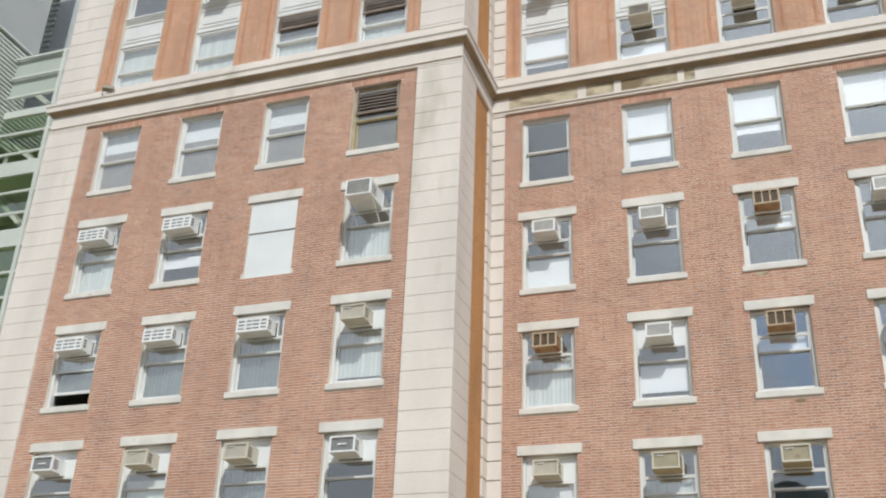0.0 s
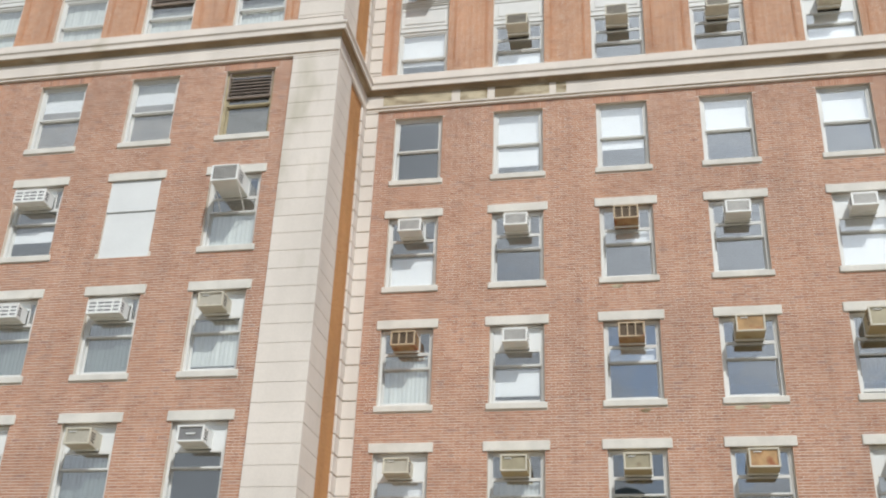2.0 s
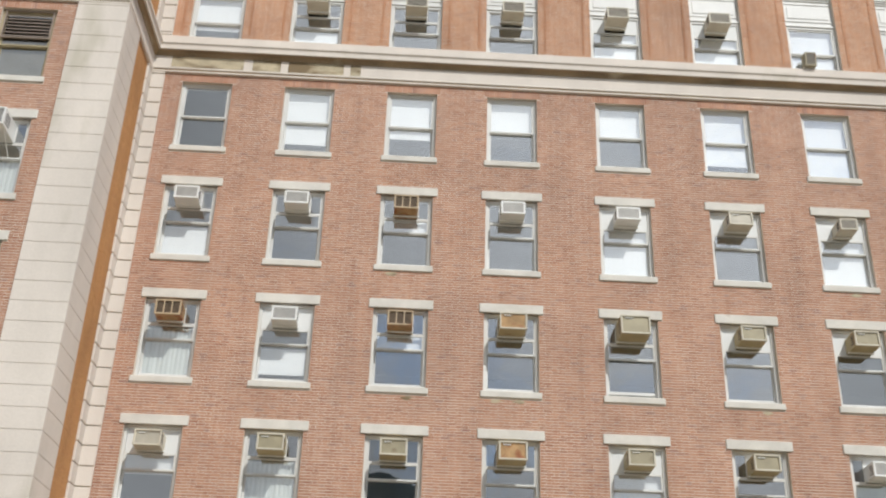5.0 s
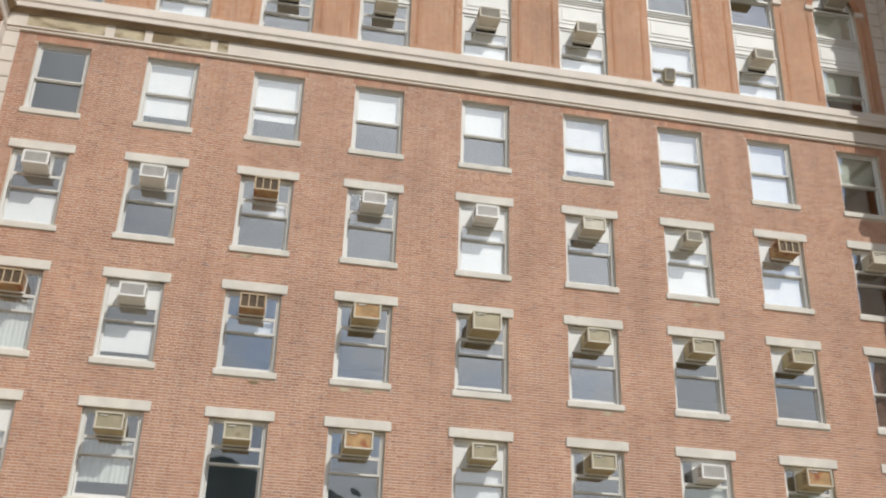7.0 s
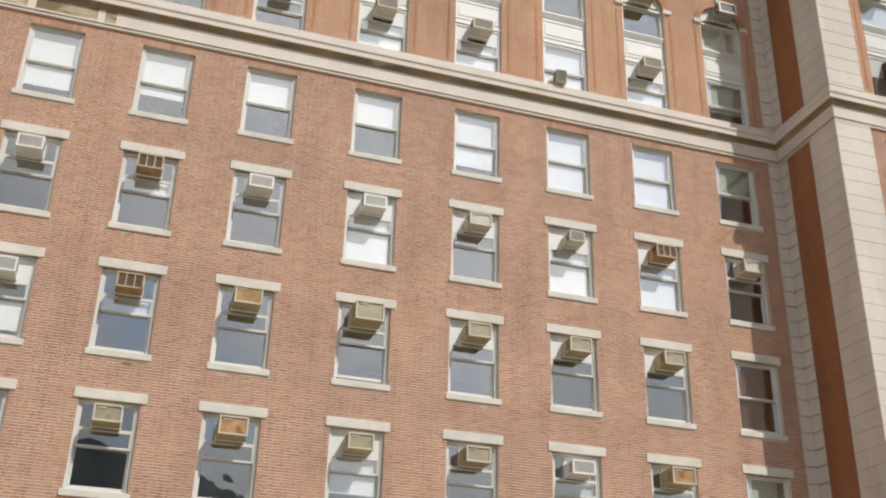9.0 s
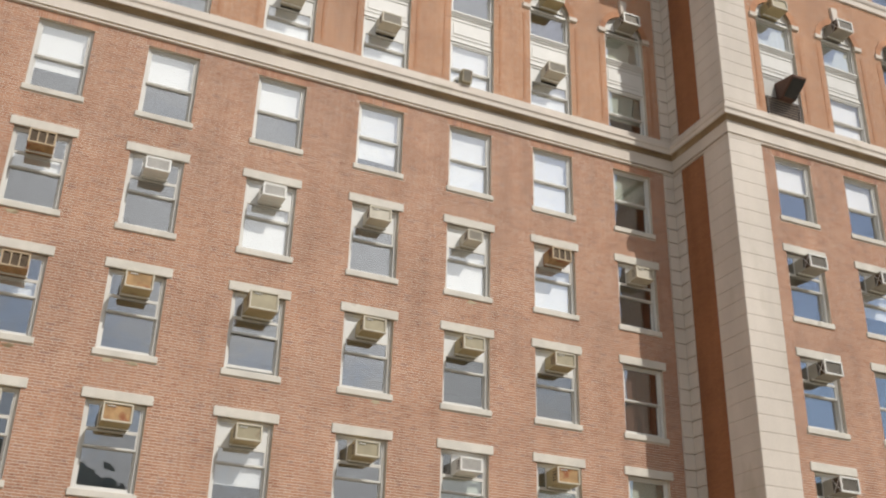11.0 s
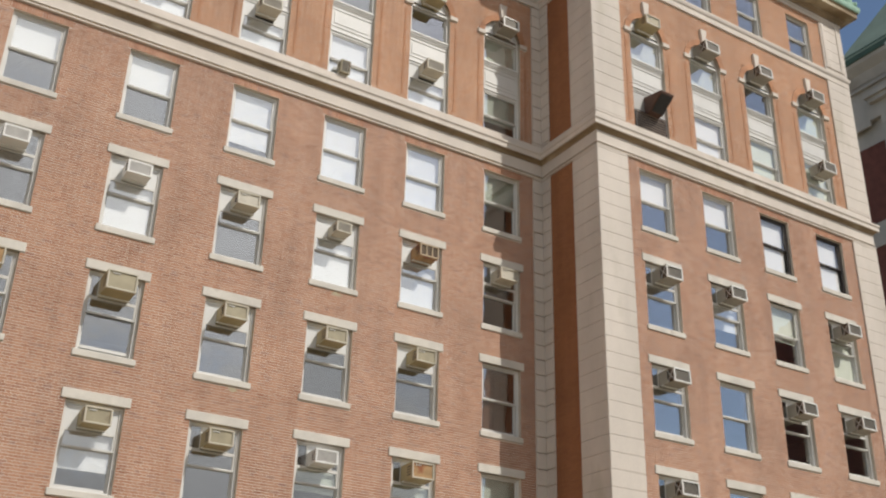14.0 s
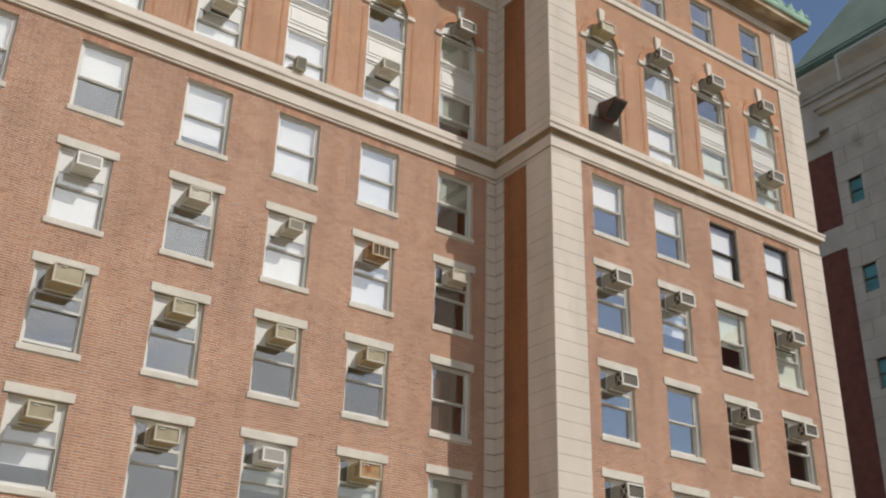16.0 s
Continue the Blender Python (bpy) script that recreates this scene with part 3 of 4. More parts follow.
# ---- air conditioners ----
AC = {
    "beige": (0.60, 0.36, 0.40, AC_BEIGE, FIN_TAN, "beige window air conditioner with a pale rear plate", "plate"),
    "dark_beige": (0.60, 0.36, 0.42, AC_BEIGE, AC_GRILLE, "beige window air conditioner with a dark rear grille", "plain"),
    "white": (0.60, 0.345, 0.39, AC_WHITE, AC_GRILLE, "white window air conditioner with a grey rear grille", "plain"),
    "small": (0.44, 0.31, 0.42, AC_BEIGE, AC_GRILLE, "small beige window air conditioner with a dark grille", "plain"),
    "bars": (0.60, 0.37, 0.41, AC_RUST, AC_DARK, "rusty window air conditioner with brown fins behind upright tan bars", "bars"),
    "rust": (0.64, 0.42, 0.48, AC_OLIVE, AC_RUST, "olive window air conditioner with a rusted rear plate", "plate"),
    "olive": (0.60, 0.375, 0.45, AC_OLIVE, AC_PLATE, "olive-beige metal window air conditioner with a plain rear plate", "plate"),
    "large": (0.70, 0.47, 0.54, AC_OLIVE, AC_PLATE, "large olive window air conditioner with a plain rear plate", "plate"),
    "long": (0.84, 0.36, 0.28, AC_WHITE, SLOT, "wide white air conditioner with a slotted rear panel", "slots"),
    "dark_face": (0.60, 0.36, 0.40, AC_WHITE, SLOT_GREY, "white window air conditioner with a dark grey rear panel", "badge"),
    "big_white": (0.66, 0.44, 0.66, AC_WHITE, AC_GRILLE, "large white air conditioner on slanting metal brackets", "plain"),
    "cross": (0.62, 0.40, 0.50, CROSS_SHADE, AC_GRILLE, "white window air conditioner with cross-braced open sides", "cross"),
}


FIN_GREY = surface("grey_grille", (0.21, 0.185, 0.145), 0.6, 0.2, 0.1, 6, 60, 0.1)


def air_conditioner(kind, x, y, z, tilt=-2.0):
    """Built about the middle of its foot at the wall's face, reaching outwards (-y)."""
    wd, h, dp, mat, face, label, style = AC[kind]
    a = tagged(new("air_conditioner"), label, "air conditioner", "window air conditioners")
    a.location = (x, y, z)
    a.rotation_euler = (radians(tilt), 0, 0)
    hw, rim = wd / 2, 0.05 if style == "cross" or kind == "white" else 0.04

    def casing(bm):
        t = 0.014
        box(bm, -hw, hw, -dp, 0.15, 0, t)
        box(bm, -hw, hw, -dp, 0.15, h - t, h)
        if style == "cross":
            box(bm, -hw, -hw + t, -dp * 0.42, 0.15, t, h - t)
            box(bm, hw - t, hw, -dp * 0.42, 0.15, t, h - t)
        else:
            box(bm, -hw, -hw + t, -dp, 0.15, t, h - t)
            box(bm, hw - t, hw, -dp, 0.15, t, h - t)
    shared((kind, "casing"), "casing", casing, mat, a, bevel=0.004)
    rim_mat = AC_TAN if style == "bars" else AC_WHITE if style in ("cross", "slots") else (AC_BEIGE if mat is AC_OLIVE else mat)
    shared((kind, "rim"), "rim", lambda bm: bars(bm, -hw - 0.006, hw + 0.006, -dp - 0.012, -dp + 0.03, -0.006, h + 0.006, rim, rim, rim), rim_mat, a, bevel=0.006)
    shared((kind, "coil"), "rear_panel", lambda bm: box(bm, -hw + 0.02, hw - 0.02, -dp + 0.02, -dp + 0.06, 0.02, h - 0.02), face, a, "finned rear coil" if style != "plate" else "sheet-metal rear plate")
    if style == "plain":
        def fins(bm):
            n = 9
            for i in range(n):
                zc = rim + (h - 2 * rim) * (i + 0.5) / n
                box(bm, -hw + rim, hw - rim, -dp - 0.004, -dp + 0.018, zc - 0.011, zc + 0.011)
        shared((kind, "fins"), "grille", fins, FIN_PALE if kind in ("white", "big_white", "long") else FIN_GREY, a, "grey wire grille")
    elif style == "bars":
        for i in range(2):
            o = shared((kind, "bar"), "upright_bar", lambda bm: box(bm, -0.014, 0.014, -dp - 0.014, -dp + 0.01, 0.02, h - 0.02), AC_TAN, a)
            o.location = ((i - 0.5) * wd * 0.31, 0, 0)
    elif style == "slots":
        shared((kind, "panel"), "front_panel", lambda bm: box(bm, -hw + 0.01, hw - 0.01, -dp - 0.006, -dp + 0.016, 0.01, h - 0.01), AC_WHITE, a)
        for r in range(3):
            for c in range(4):
                o = shared((kind, "slot", c % 2), "slot", lambda bm: box(bm, -0.085 + 0.03 * (c % 2), 0.085, -dp - 0.010, -dp - 0.004, -0.022, 0.022), SLOT_GREY, a)
                o.location = (-hw + 0.13 + c * 0.195, 0, 0.08 + r * 0.095)
    elif style == "badge":
        shared((kind, "badge"), "badge", lambda bm: box(bm, -hw * 0.35, hw * 0.35, -dp - 0.002, -dp + 0.022, h * 0.46, h * 0.54), AC_WHITE, a)
    elif style == "plate":
        shared((kind, "badge"), "badge", lambda bm: box(bm, -hw * 0.7, -hw * 0.15, -dp - 0.004, -dp + 0.022, h - 0.085, h - 0.07), AC_WHITE, a)
    if style in ("plain", "bars", "plate", "slots", "badge"):
        for s in (-1, 1):
            for i in range(4):
                o = shared((kind, "vent"), "side_vent", lambda bm: box(bm, -0.003, 0.003, -dp * 0.85, -dp * 0.45, -0.012, 0.012), SLOT, a, "dark side vent")
                o.location = (s * (hw + 0.002), 0, h * 0.25 + h * 0.5 * i / 3)
    if style == "cross":
        def braces(bm):
            for s in (-1, 1):
                for d in (1, -1):
                    x0 = s * (hw - 0.008)
                    za, zb = (0.02, h - 0.02) if d > 0 else (h - 0.02, 0.02)
                    ya, yb = -dp * 0.95, -dp * 0.42
                    v = [bm.verts.new(p) for p in ((x0 - 0.005, ya, za - 0.015), (x0 - 0.005, yb, zb - 0.015), (x0 - 0.005, yb, zb + 0.015), (x0 - 0.005, ya, za + 0.015), (x0 + 0.005, ya, za - 0.015), (x0 + 0.005, yb, zb - 0.015), (x0 + 0.005, yb, zb + 0.015), (x0 + 0.005, ya, za + 0.015))]
                    for q in ((0, 1, 2, 3), (7, 6, 5, 4), (0, 4, 5, 1), (1, 5, 6, 2), (2, 6, 7, 3), (3, 7, 4, 0)):
                        bm.faces.new([v[i] for i in q])
        shared((kind, "brace"), "cross_brace", braces, AC_WHITE, a)
        shared((kind, "motor"), "coil", lambda bm: box(bm, -hw + 0.03, hw - 0.03, -dp * 0.9, -dp * 0.5, 0.02, h * 0.9), AC_DARK, a, "dark coil and motor")
    if kind == "small":
        o = shared((kind, "stay"), "stay", lambda bm: prism(bm, ((-0.40, -0.10), (-0.37, -0.12), (-0.12, 0.02), (-0.15, 0.03)), lambda u, v, d: (u, d, v), -0.03, 0.0), AC_BEIGE, a)
    if kind == "big_white":
        for s in (-1, 1):
            def arm(bm):
                v = [bm.verts.new(p) for p in ((-0.012, -dp * 0.7, -0.012), (0.012, -dp * 0.7, -0.012), (0.012, 0.12, -0.42), (-0.012, 0.12, -0.42), (-0.012, -dp * 0.7, 0.012), (0.012, -dp * 0.7, 0.012), (0.012, 0.12, -0.39), (-0.012, 0.12, -0.39))]
                for q in ((3, 2, 1, 0), (4, 5, 6, 7), (0, 1, 5, 4), (1, 2, 6, 5), (2, 3, 7, 6), (3, 0, 4, 7)):
                    bm.faces.new([v[i] for i in q])
            o = shared((kind, "arm"), "bracket", arm, AC_WHITE, a)
            o.location = (s * (hw - 0.03), 0, 0)
    else:
        shared((kind, "shelf"), "support_rail", lambda bm: box(bm, -hw - 0.02, hw + 0.02, -0.03, 0.02, -0.03, -0.002), AC_WHITE, a)
    return a


W, G, V, BR, GR, N = "white", "green", "voile", "brown", "grey", "net"
# storey by storey: (air conditioner, side boards, blinds as kind / top / foot, other)
MAIN = {
    6: [(None, "", [], {"dim": 1}), (None, "", [(W, 1, .17)], {}), (None, "", [(W, 1, .33)], {}), (None, "", [(W, 1, .5)], {}), (None, "", [(W, 1, .5)], {}),
        (None, "", [(W, 1, .16)], {}), (None, "", [(W, 1, .04)], {}), (None, "", [(W, 1, .04)], {}), (None, "", [(G, 1, .46)], {"dim": 1})],
    5: [("white", "g", [(W, .45, .04)], {}), ("white", "g", [], {}), ("bars", "g", [(W, .7, .48)], {}), ("white", "g", [], {}), ("white", "w", [(W, .68, .04)], {}),
        ("beige", "w", [], {"gloss_up": 1}), ("small", "w", [(W, .68, .04)], {}), ("bars", "w", [(W, .68, .04)], {}), ("beige", "g", [], {"dim": 1})],
    4: [("bars", "g", [(V, .66, .04)], {}), ("white", "w", [(W, .45, .12)], {}), ("bars", "g", [(W, .68, .5)], {}), ("rust", "g", [], {}), ("large", "g", [], {"open": 0.06}),
        ("olive", "w", [], {"gloss_up": 1}), ("olive", "w", [], {"dim": 1}), ("olive", "w", [], {"dim": 1}), (None, "", [(BR, 1, .04)], {"dim": 1})],
    3: [("beige", "w", [(W, .7, .45)], {}), ("olive", "g", [(V, .66, .2)], {}), ("olive", "g", [], {"dim": 1}), ("rust", "g", [], {}), ("olive", "w", [(W, .7, .25)], {}),
        ("olive", "g", [], {}), ("white", "g", [(G, .7, .4)], {"dim": 1}), ("rust", "g", [(G, .7, .4)], {"dim": 1}), (None, "", [(G, 1, .6)], {"dim": 1})],
    7: [(None, "", [(W, 1, .28)], {}), ("dark_beige", "g", [(W, .4, .04)], {}), ("dark_beige", "g", [], {}), ("dark_beige", "g", [], {}), ("dark_beige", "w", [(W, .66, .04)], {}),
        ("dark_beige", "w", [(W, .66, .04)], {}), (None, "", [(W, 1, .04)], {}), ("dark_beige", "w", [(W, .66, .04)], {}), (None, "", [(G, 1, .3)], {"dim": 1})],
}
LEFT = {
    6: [(None, "", [(V, .96, .82), (W, .82, .66), (GR, .66, .04)], {}), (None, "", [(V, .96, .82), (W, .82, .64), (GR, .64, .04)], {}), (None, "", [(V, .96, .82), (W, .82, .64), (GR, .64, .04)], {}), (None, "", [(GR, .58, .04)], {"dim": 1, "louvre": 0.58, "tan": 1})],
    5: [("long", "g", [(V, .66, .04)], {}), ("long", "g", [(W, .4, .25)], {}), (None, "", [], {"boarded": 1}), ("big_white", "g", [(V, .5, .04)], {})],
    4: [("long", "g", [(N, .66, .22)], {"open": 0.33, "gloss_up": 1}), ("long", "g", [(N, .66, .04)], {"gloss_up": 1}), ("long", "g", [(N, .66, .04)], {"gloss_up": 1}), ("beige", "w", [(V, .66, .1)], {})],
    3: [("dark_face", "w", [(GR, .4, .04)], {}), ("beige", "w", [(G, .6, .2)], {}), ("beige", "w", [(N, .66, .04)], {"gloss_up": 1}), ("dark_face", "w", [], {"dim": 1})],
    7: [(None, "", [(V, 1, .04)], {}), (None, "", [(V, 1, .04)], {}), (None, "", [(V, .6, .04)], {"louvre": 0.68}), (None, "", [(V, .6, .04)], {"louvre": 0.68})],
}
RIGHT = {
    6: [(None, "", [(W, 1, .46)], {"clear": 1}), (None, "", [(W, 1, .46)], {"clear": 1}), (None, "", [(W, 1, .04)], {"dark": 1, "clear": 2}), (None, "", [(W, 1, .04)], {"dark": 1, "clear": 2})],
    5: [("cross", "g", [], {}), ("cross", "g", [(W, .68, .3)], {}), (None, "", [(G, 1, .4)], {"clear": 1}), ("cross", "g", [(G, .66, .04)], {"clear": 2})],
    4: [("cross", "g", [], {}), (None, "", [], {}), ("cross", "g", [], {"dim": 1}), ("cross", "g", [], {"dim": 1})],
    3: [("cross", "g", [], {"dim": 1}), (None, "", [], {}), (None, "", [], {}), (None, "", [], {})],
    7: [(None, "", [(V, 1, .6)], {}), (None, "", [(W, 1, .04)], {"clear": 2}), (None, "", [(G, 1, .04)], {"clear": 2}), (None, "", [(G, 1, .04)], {"clear": 2})],
}


def describe(ac, blinds, more, head):
    words = "dark-framed" if more.get("dark") else "white-framed"
    state = "bare dark glass" if not blinds else {"white": "a white blind", "green": "a pale green blind", "voile": "a grey net curtain", "brown": "a brown curtain", "grey": "a dusty grey board", "net": "a grey-green net curtain"}[blinds[0][0]]
    if blinds and blinds[0][2] < 0.1 and blinds[0][0] != "brown":
        state += " drawn down"
    return "%s sash window with %s %s" % (words, state, head)


for cols, y, table in ((M_COLS, YM, MAIN), (L_COLS, YW, LEFT), (R_COLS, YW, RIGHT)):
    for row, specs in table.items():
        for c, (ac, side, blinds, more) in zip(cols, specs):
            if more.get("boarded"):
                z0 = SILL6 - STOREY * (6 - row)
                b = tagged(new("boarded_window"), "window opening boarded up in white with a thin middle joint", "window")
                b.location = (c, y, z0)
                bm = bmesh.new()
                box(bm, -HALF + 0.002, HALF - 0.002, 0.06, 0.10, -0.155, TALL * 0.55)
                part("lower_board", bm, BOARD, b)
                bm = bmesh.new()
                box(bm, -HALF + 0.002, HALF - 0.002, 0.03, 0.08, TALL * 0.55 + 0.02, TALL - 0.002)
                part("upper_board", bm, BOARD, b)
                bm = bmesh.new()
                box(bm, -0.78, 0.78, -0.025, 0.12, TALL, TALL + 0.235)
                part("lintel", bm, SILL_STONE, b, "cream stone lintel", 0.01)
                continue
            spec = {"side": side, "blind": blinds, "gap": (min(AC[ac][0], 0.9) / 2 - 0.01 if ac else 0.3), "ac_top": (AC[ac][1] if ac else 0), "gloss_up": table is RIGHT, **more}
            if row == 7:
                head = "above the cornice"
                sash_window(c, y, BAY0, BAY, SPAN0 - BAY0, 0.63, 1.02 if ac else None, spec, describe(ac, blinds, more, head), False, False)
                if ac:
                    air_conditioner(ac, c, y, BAY0 + 1.11)
            else:
                z0 = SILL6 - STOREY * (6 - row)
                head = "under the cornice" if row == 6 else "with a cream stone lintel"
                sash_window(c, y, z0, HALF, TALL, 0.975, 1.36 if ac else None, spec, describe(ac, blinds, more, head), row < 6, True)
                if ac:
                    air_conditioner(ac, c - (0.05 if ac == "long" else 0), y, z0 + 1.385)


# ---- tall bays above the cornice ----
def arched_window(cx, y, label, blind=None, boarded=False):
    z0 = SPAN1 + 0.04
    w = tagged(new("arched_window"), label, "window", "arched windows")
    w.location = (cx, y, z0)
    sp = SPRING - z0
    n = 16

    def frame_mesh(bm):
        box(bm, -BAY + 0.001, -BAY + 0.08, 0.11, 0.24, 0, sp)
        box(bm, BAY - 0.08, BAY - 0.001, 0.11, 0.24, 0, sp)
        box(bm, -BAY + 0.08, BAY - 0.08, 0.11, 0.24, 0, 0.06)
        for i in range(n):
            a, b = math.pi * i / n, math.pi * (i + 1) / n
            o, q = BAY - 0.001, BAY - 0.08
            prism(bm, [(o * math.cos(a), sp + o * math.sin(a)), (o * math.cos(b), sp + o * math.sin(b)), (q * math.cos(b), sp + q * math.sin(b)), (q * math.cos(a), sp + q * math.sin(a))], lambda u, v, d: (u, d, v), 0.11, 0.24)
    shared("arch_frame", "frame", frame_mesh, PAINT, w)
    low = shared("arch_low", "lower_sash", lambda bm: bars(bm, -0.635, 0.635, 0.185, 0.225, 0.06, sp, 0.045, 0.05, 0.07), PAINT, w, bevel=0.004)
    pane("pane", low, -0.6, 0.6, 0.203, 0.12, sp - 0.04, PANE, "arch")
    up = shared("arch_up", "transom", lambda bm: box(bm, -0.66, 0.66, 0.10, 0.178, sp - 0.01, sp + 0.055), PAINT, w)

    def head(bm, a=0.05, b=1.0, d0=0.153, d1=0.159):
        lo, hi = math.asin(min(1, a / 0.65)), math.asin(min(1, b / 0.65))
        m = [lo + (hi - lo) * q / 10 for q in range(11)]
        pts = [(0.65 * math.cos(v), sp + 0.65 * math.sin(v)) for v in m]
        pts += [(-x, z) for x, z in pts[::-1] if x > 1e-4]
        prism(bm, pts, lambda u, v, d: (u, d, v), d0, d1)
    p = shared(("arch_pane", boarded), "pane", lambda bm: head(bm, 0.05, 0.17 if boarded else 1.0), PANE, up)
    p.visible_shadow = False
    if boarded:
        shared("arch_rail", "rail", lambda bm: box(bm, -0.62, 0.62, 0.12, 0.17, sp + 0.17, sp + 0.215), PAINT, w)
        shared("arch_board", "infill_board", lambda bm: head(bm, 0.215, 1.0, 0.14, 0.155), BOARD, w, "white infill board")
    if blind:
        mat, lab = KINDS[blind]
        shared(("arch_blind", blind), "blind", lambda bm: box(bm, -0.62, 0.62, 0.232, 0.237, 0.10, sp), mat, w, lab)
    return w


def spandrel(cx, y):
    """White panelled infill between the two windows of a bay."""
    s = tagged(new("spandrel_panel"), "white painted panel with mouldings between two windows", "panel", "spandrel panels")
    s.location = (cx, y, SPAN0)
    h = SPAN1 + 0.04 - SPAN0
    hw = BAY - 0.002
    shared("sp_board", "board", lambda bm: box(bm, -hw, hw, 0.13, 0.24, 0.002, h - 0.002), PAINT, s)
    for i, (a, b, pr) in enumerate(((0.01, 0.06, 0.05), (0.06, 0.10, 0.03), (0.20, 0.225, 0.02), (0.82, 0.85, 0.02), (0.95, 1.01, 0.03), (1.01, 1.07, 0.06), (1.07, 1.12, 0.09))):
        shared(("sp_m", i), "moulding", lambda bm: box(bm, -hw + 0.002, hw - 0.002, 0.13 - pr, 0.131, a, b), PAINT, s, bevel=0.006)
    shared("sp_field", "raised_field", lambda bm: box(bm, -hw + 0.12, hw - 0.12, 0.112, 0.131, 0.32, 0.74), PAINT, s, bevel=0.01)


def keystone(bm):
    outline = [(-0.085, 23.80), (0.085, 23.80), (0.14, 24.50), (-0.14, 24.50)]
    prism(bm, outline, lambda u, v, d: (u, d, v), -0.09, 0.10)


def voussoir(bm):
    a = math.pi / 44 * 0.95
    r0, r1 = BAY_R, BAY_R + 0.215
    prism(bm, [(-r0 * math.sin(a), r0 * math.cos(a)), (r0 * math.sin(a), r0 * math.cos(a)), (r1 * math.sin(a), r1 * math.cos(a)), (-r1 * math.sin(a), r1 * math.cos(a))], lambda u, v, d: (u, d, v), -0.018, 0.05)


for cols, y, wall, tag in ((M_COLS, YM, wall_main, "m"), (L_COLS, YW, wall_left, "l"), (R_COLS, YW, wall_right, "r")):
    for i, c in enumerate(cols):
        spandrel(c, y)
        arched_window(c, y, "white-framed round-arched sash window under a brick arch", "green" if (tag, i) in (("m", 8), ("r", 3)) else "voile" if (tag, i) in (("r", 0), ("r", 1)) else None, tag == "r" or (tag, i) in (("m", 7), ("m", 8)))
        k = shared("keystone", "keystone", keystone, STONE, wall, "cream stone keystone", bevel=0.01)
        k.location = (c, y, 0)
        for s in (-1, 1):
            o = shared(("impost", s), "impost", lambda bm: box(bm, *sorted((s * (BAY - 0.03), s * (BAY + 0.26))), -0.06, 0.12, 23.03, 23.19), STONE, wall, "cream stone impost block", bevel=0.01)
            o.location = (c, y, 0)
        for j in range(22):
            a = math.pi * (j + 0.5) / 22 - math.pi / 2
            if abs(a) < 0.12:
                continue
            o = shared("voussoir", "brick", voussoir, ORANGE_BRICK, wall)
            o.location = (c, y, SPRING)
            o.rotation_euler = (0, a, 0)
for c, kind in zip(R_COLS, ("olive", "cross", "cross", "cross")):
    air_conditioner(kind, c - 0.06, YW, 23.28)
air_conditioner("olive", M_COLS[7], YM, 23.26)
air_conditioner("cross", M_COLS[8] + 0.03, YM, 23.26)
air_conditioner("beige", M_COLS[0], YM, 22.20)
air_conditioner("white", L_COLS[1], YW, 22.20)
air_conditioner("cross", R_COLS[3], YW, BAY0 + 0.90)
AC["dim"] = (0.30, 0.42, 0.14, AC_PLATE, AC_DARK, "small dark vent unit standing on the window sill", "plain")
air_conditioner("dim", M_COLS[6] - 0.22, YM, BAY0 + 0.06, 4)

# small floodlight on the cornice
lamp = tagged(new("floodlight"), "small grey floodlight standing on the stone cornice", "floodlight")
lamp.location = (L_COLS[0] - 0.62, YW - 0.16, 19.075)
bm = bmesh.new()
box(bm, -0.15, 0.15, -0.07, 0.05, -0.12, 0.12)
for k in range(5):
    box(bm, -0.13 + 0.06 * k, -0.115 + 0.06 * k, 0.05, 0.09, -0.10, 0.10)
bmesh.ops.transform(bm, matrix=pose(0, -0.02, 0.26, -38, 0, 28), verts=bm.verts)
part("head", bm, LAMP_GREY, lamp, "", 0.012)
bm = bmesh.new()
for x in (-0.17, 0.155):
    box(bm, x, x + 0.015, -0.03, 0.03, 0.05, 0.27)
box(bm, -0.17, 0.17, -0.03, 0.03, 0.035, 0.05)
box(bm, -0.05, 0.05, -0.05, 0.05, -0.03, 0.035)
bmesh.ops.transform(bm, matrix=pose(0, 0, 0, 0, 0, 28), verts=bm.verts)
part("yoke", bm, LAMP_GREY, lamp)

# louvre and duct hood in a bay
hood = tagged(new("duct_hood"), "brown-black metal duct hood slanting out over a dark louvre", "duct")
hood.location = (R_COLS[0], YW, BAY0)
bm = bmesh.new()
prism(bm, ((0.10, 1.30), (-0.72, 1.15), (-0.70, 1.08), (-0.16, 0.66), (0.10, 0.66)), lambda u, v, d: (d, u, v), -0.21, 0.33)
bmesh.ops.bevel(bm, geom=bm.edges[:], offset=0.012, segments=1, affect="EDGES")
part("hood", bm, surface("brown_sheet", (0.13, 0.07, 0.05), 0.5, 0.3, 0.25, 3, 30, 0.1), hood, "brown-black sheet-metal hood")
bm = bmesh.new()
bars(bm, -0.645, 0.645, 0.02, 0.10, 0.0, 0.70, 0.035, 0.035, 0.035)
part("louvre_frame", bm, DARK_FRAME, hood)
# Thin dark plate paints the shade inside the open mouth.
bm = bmesh.new()
prism(bm, ((-0.675, 1.050), (-0.19, 0.673), (-0.186, 0.677), (-0.67, 1.06)), lambda u, v, d: (d, u - 0.016, v - 0.016), -0.175, 0.295)
part("mouth", bm, SLOT, hood, "dark plate for the shade in the duct's mouth")
bm = bmesh.new()
box(bm, -0.645, 0.645, 0.10, 0.105, 0.0, 0.72)
part("backing", bm, SLOT, hood)
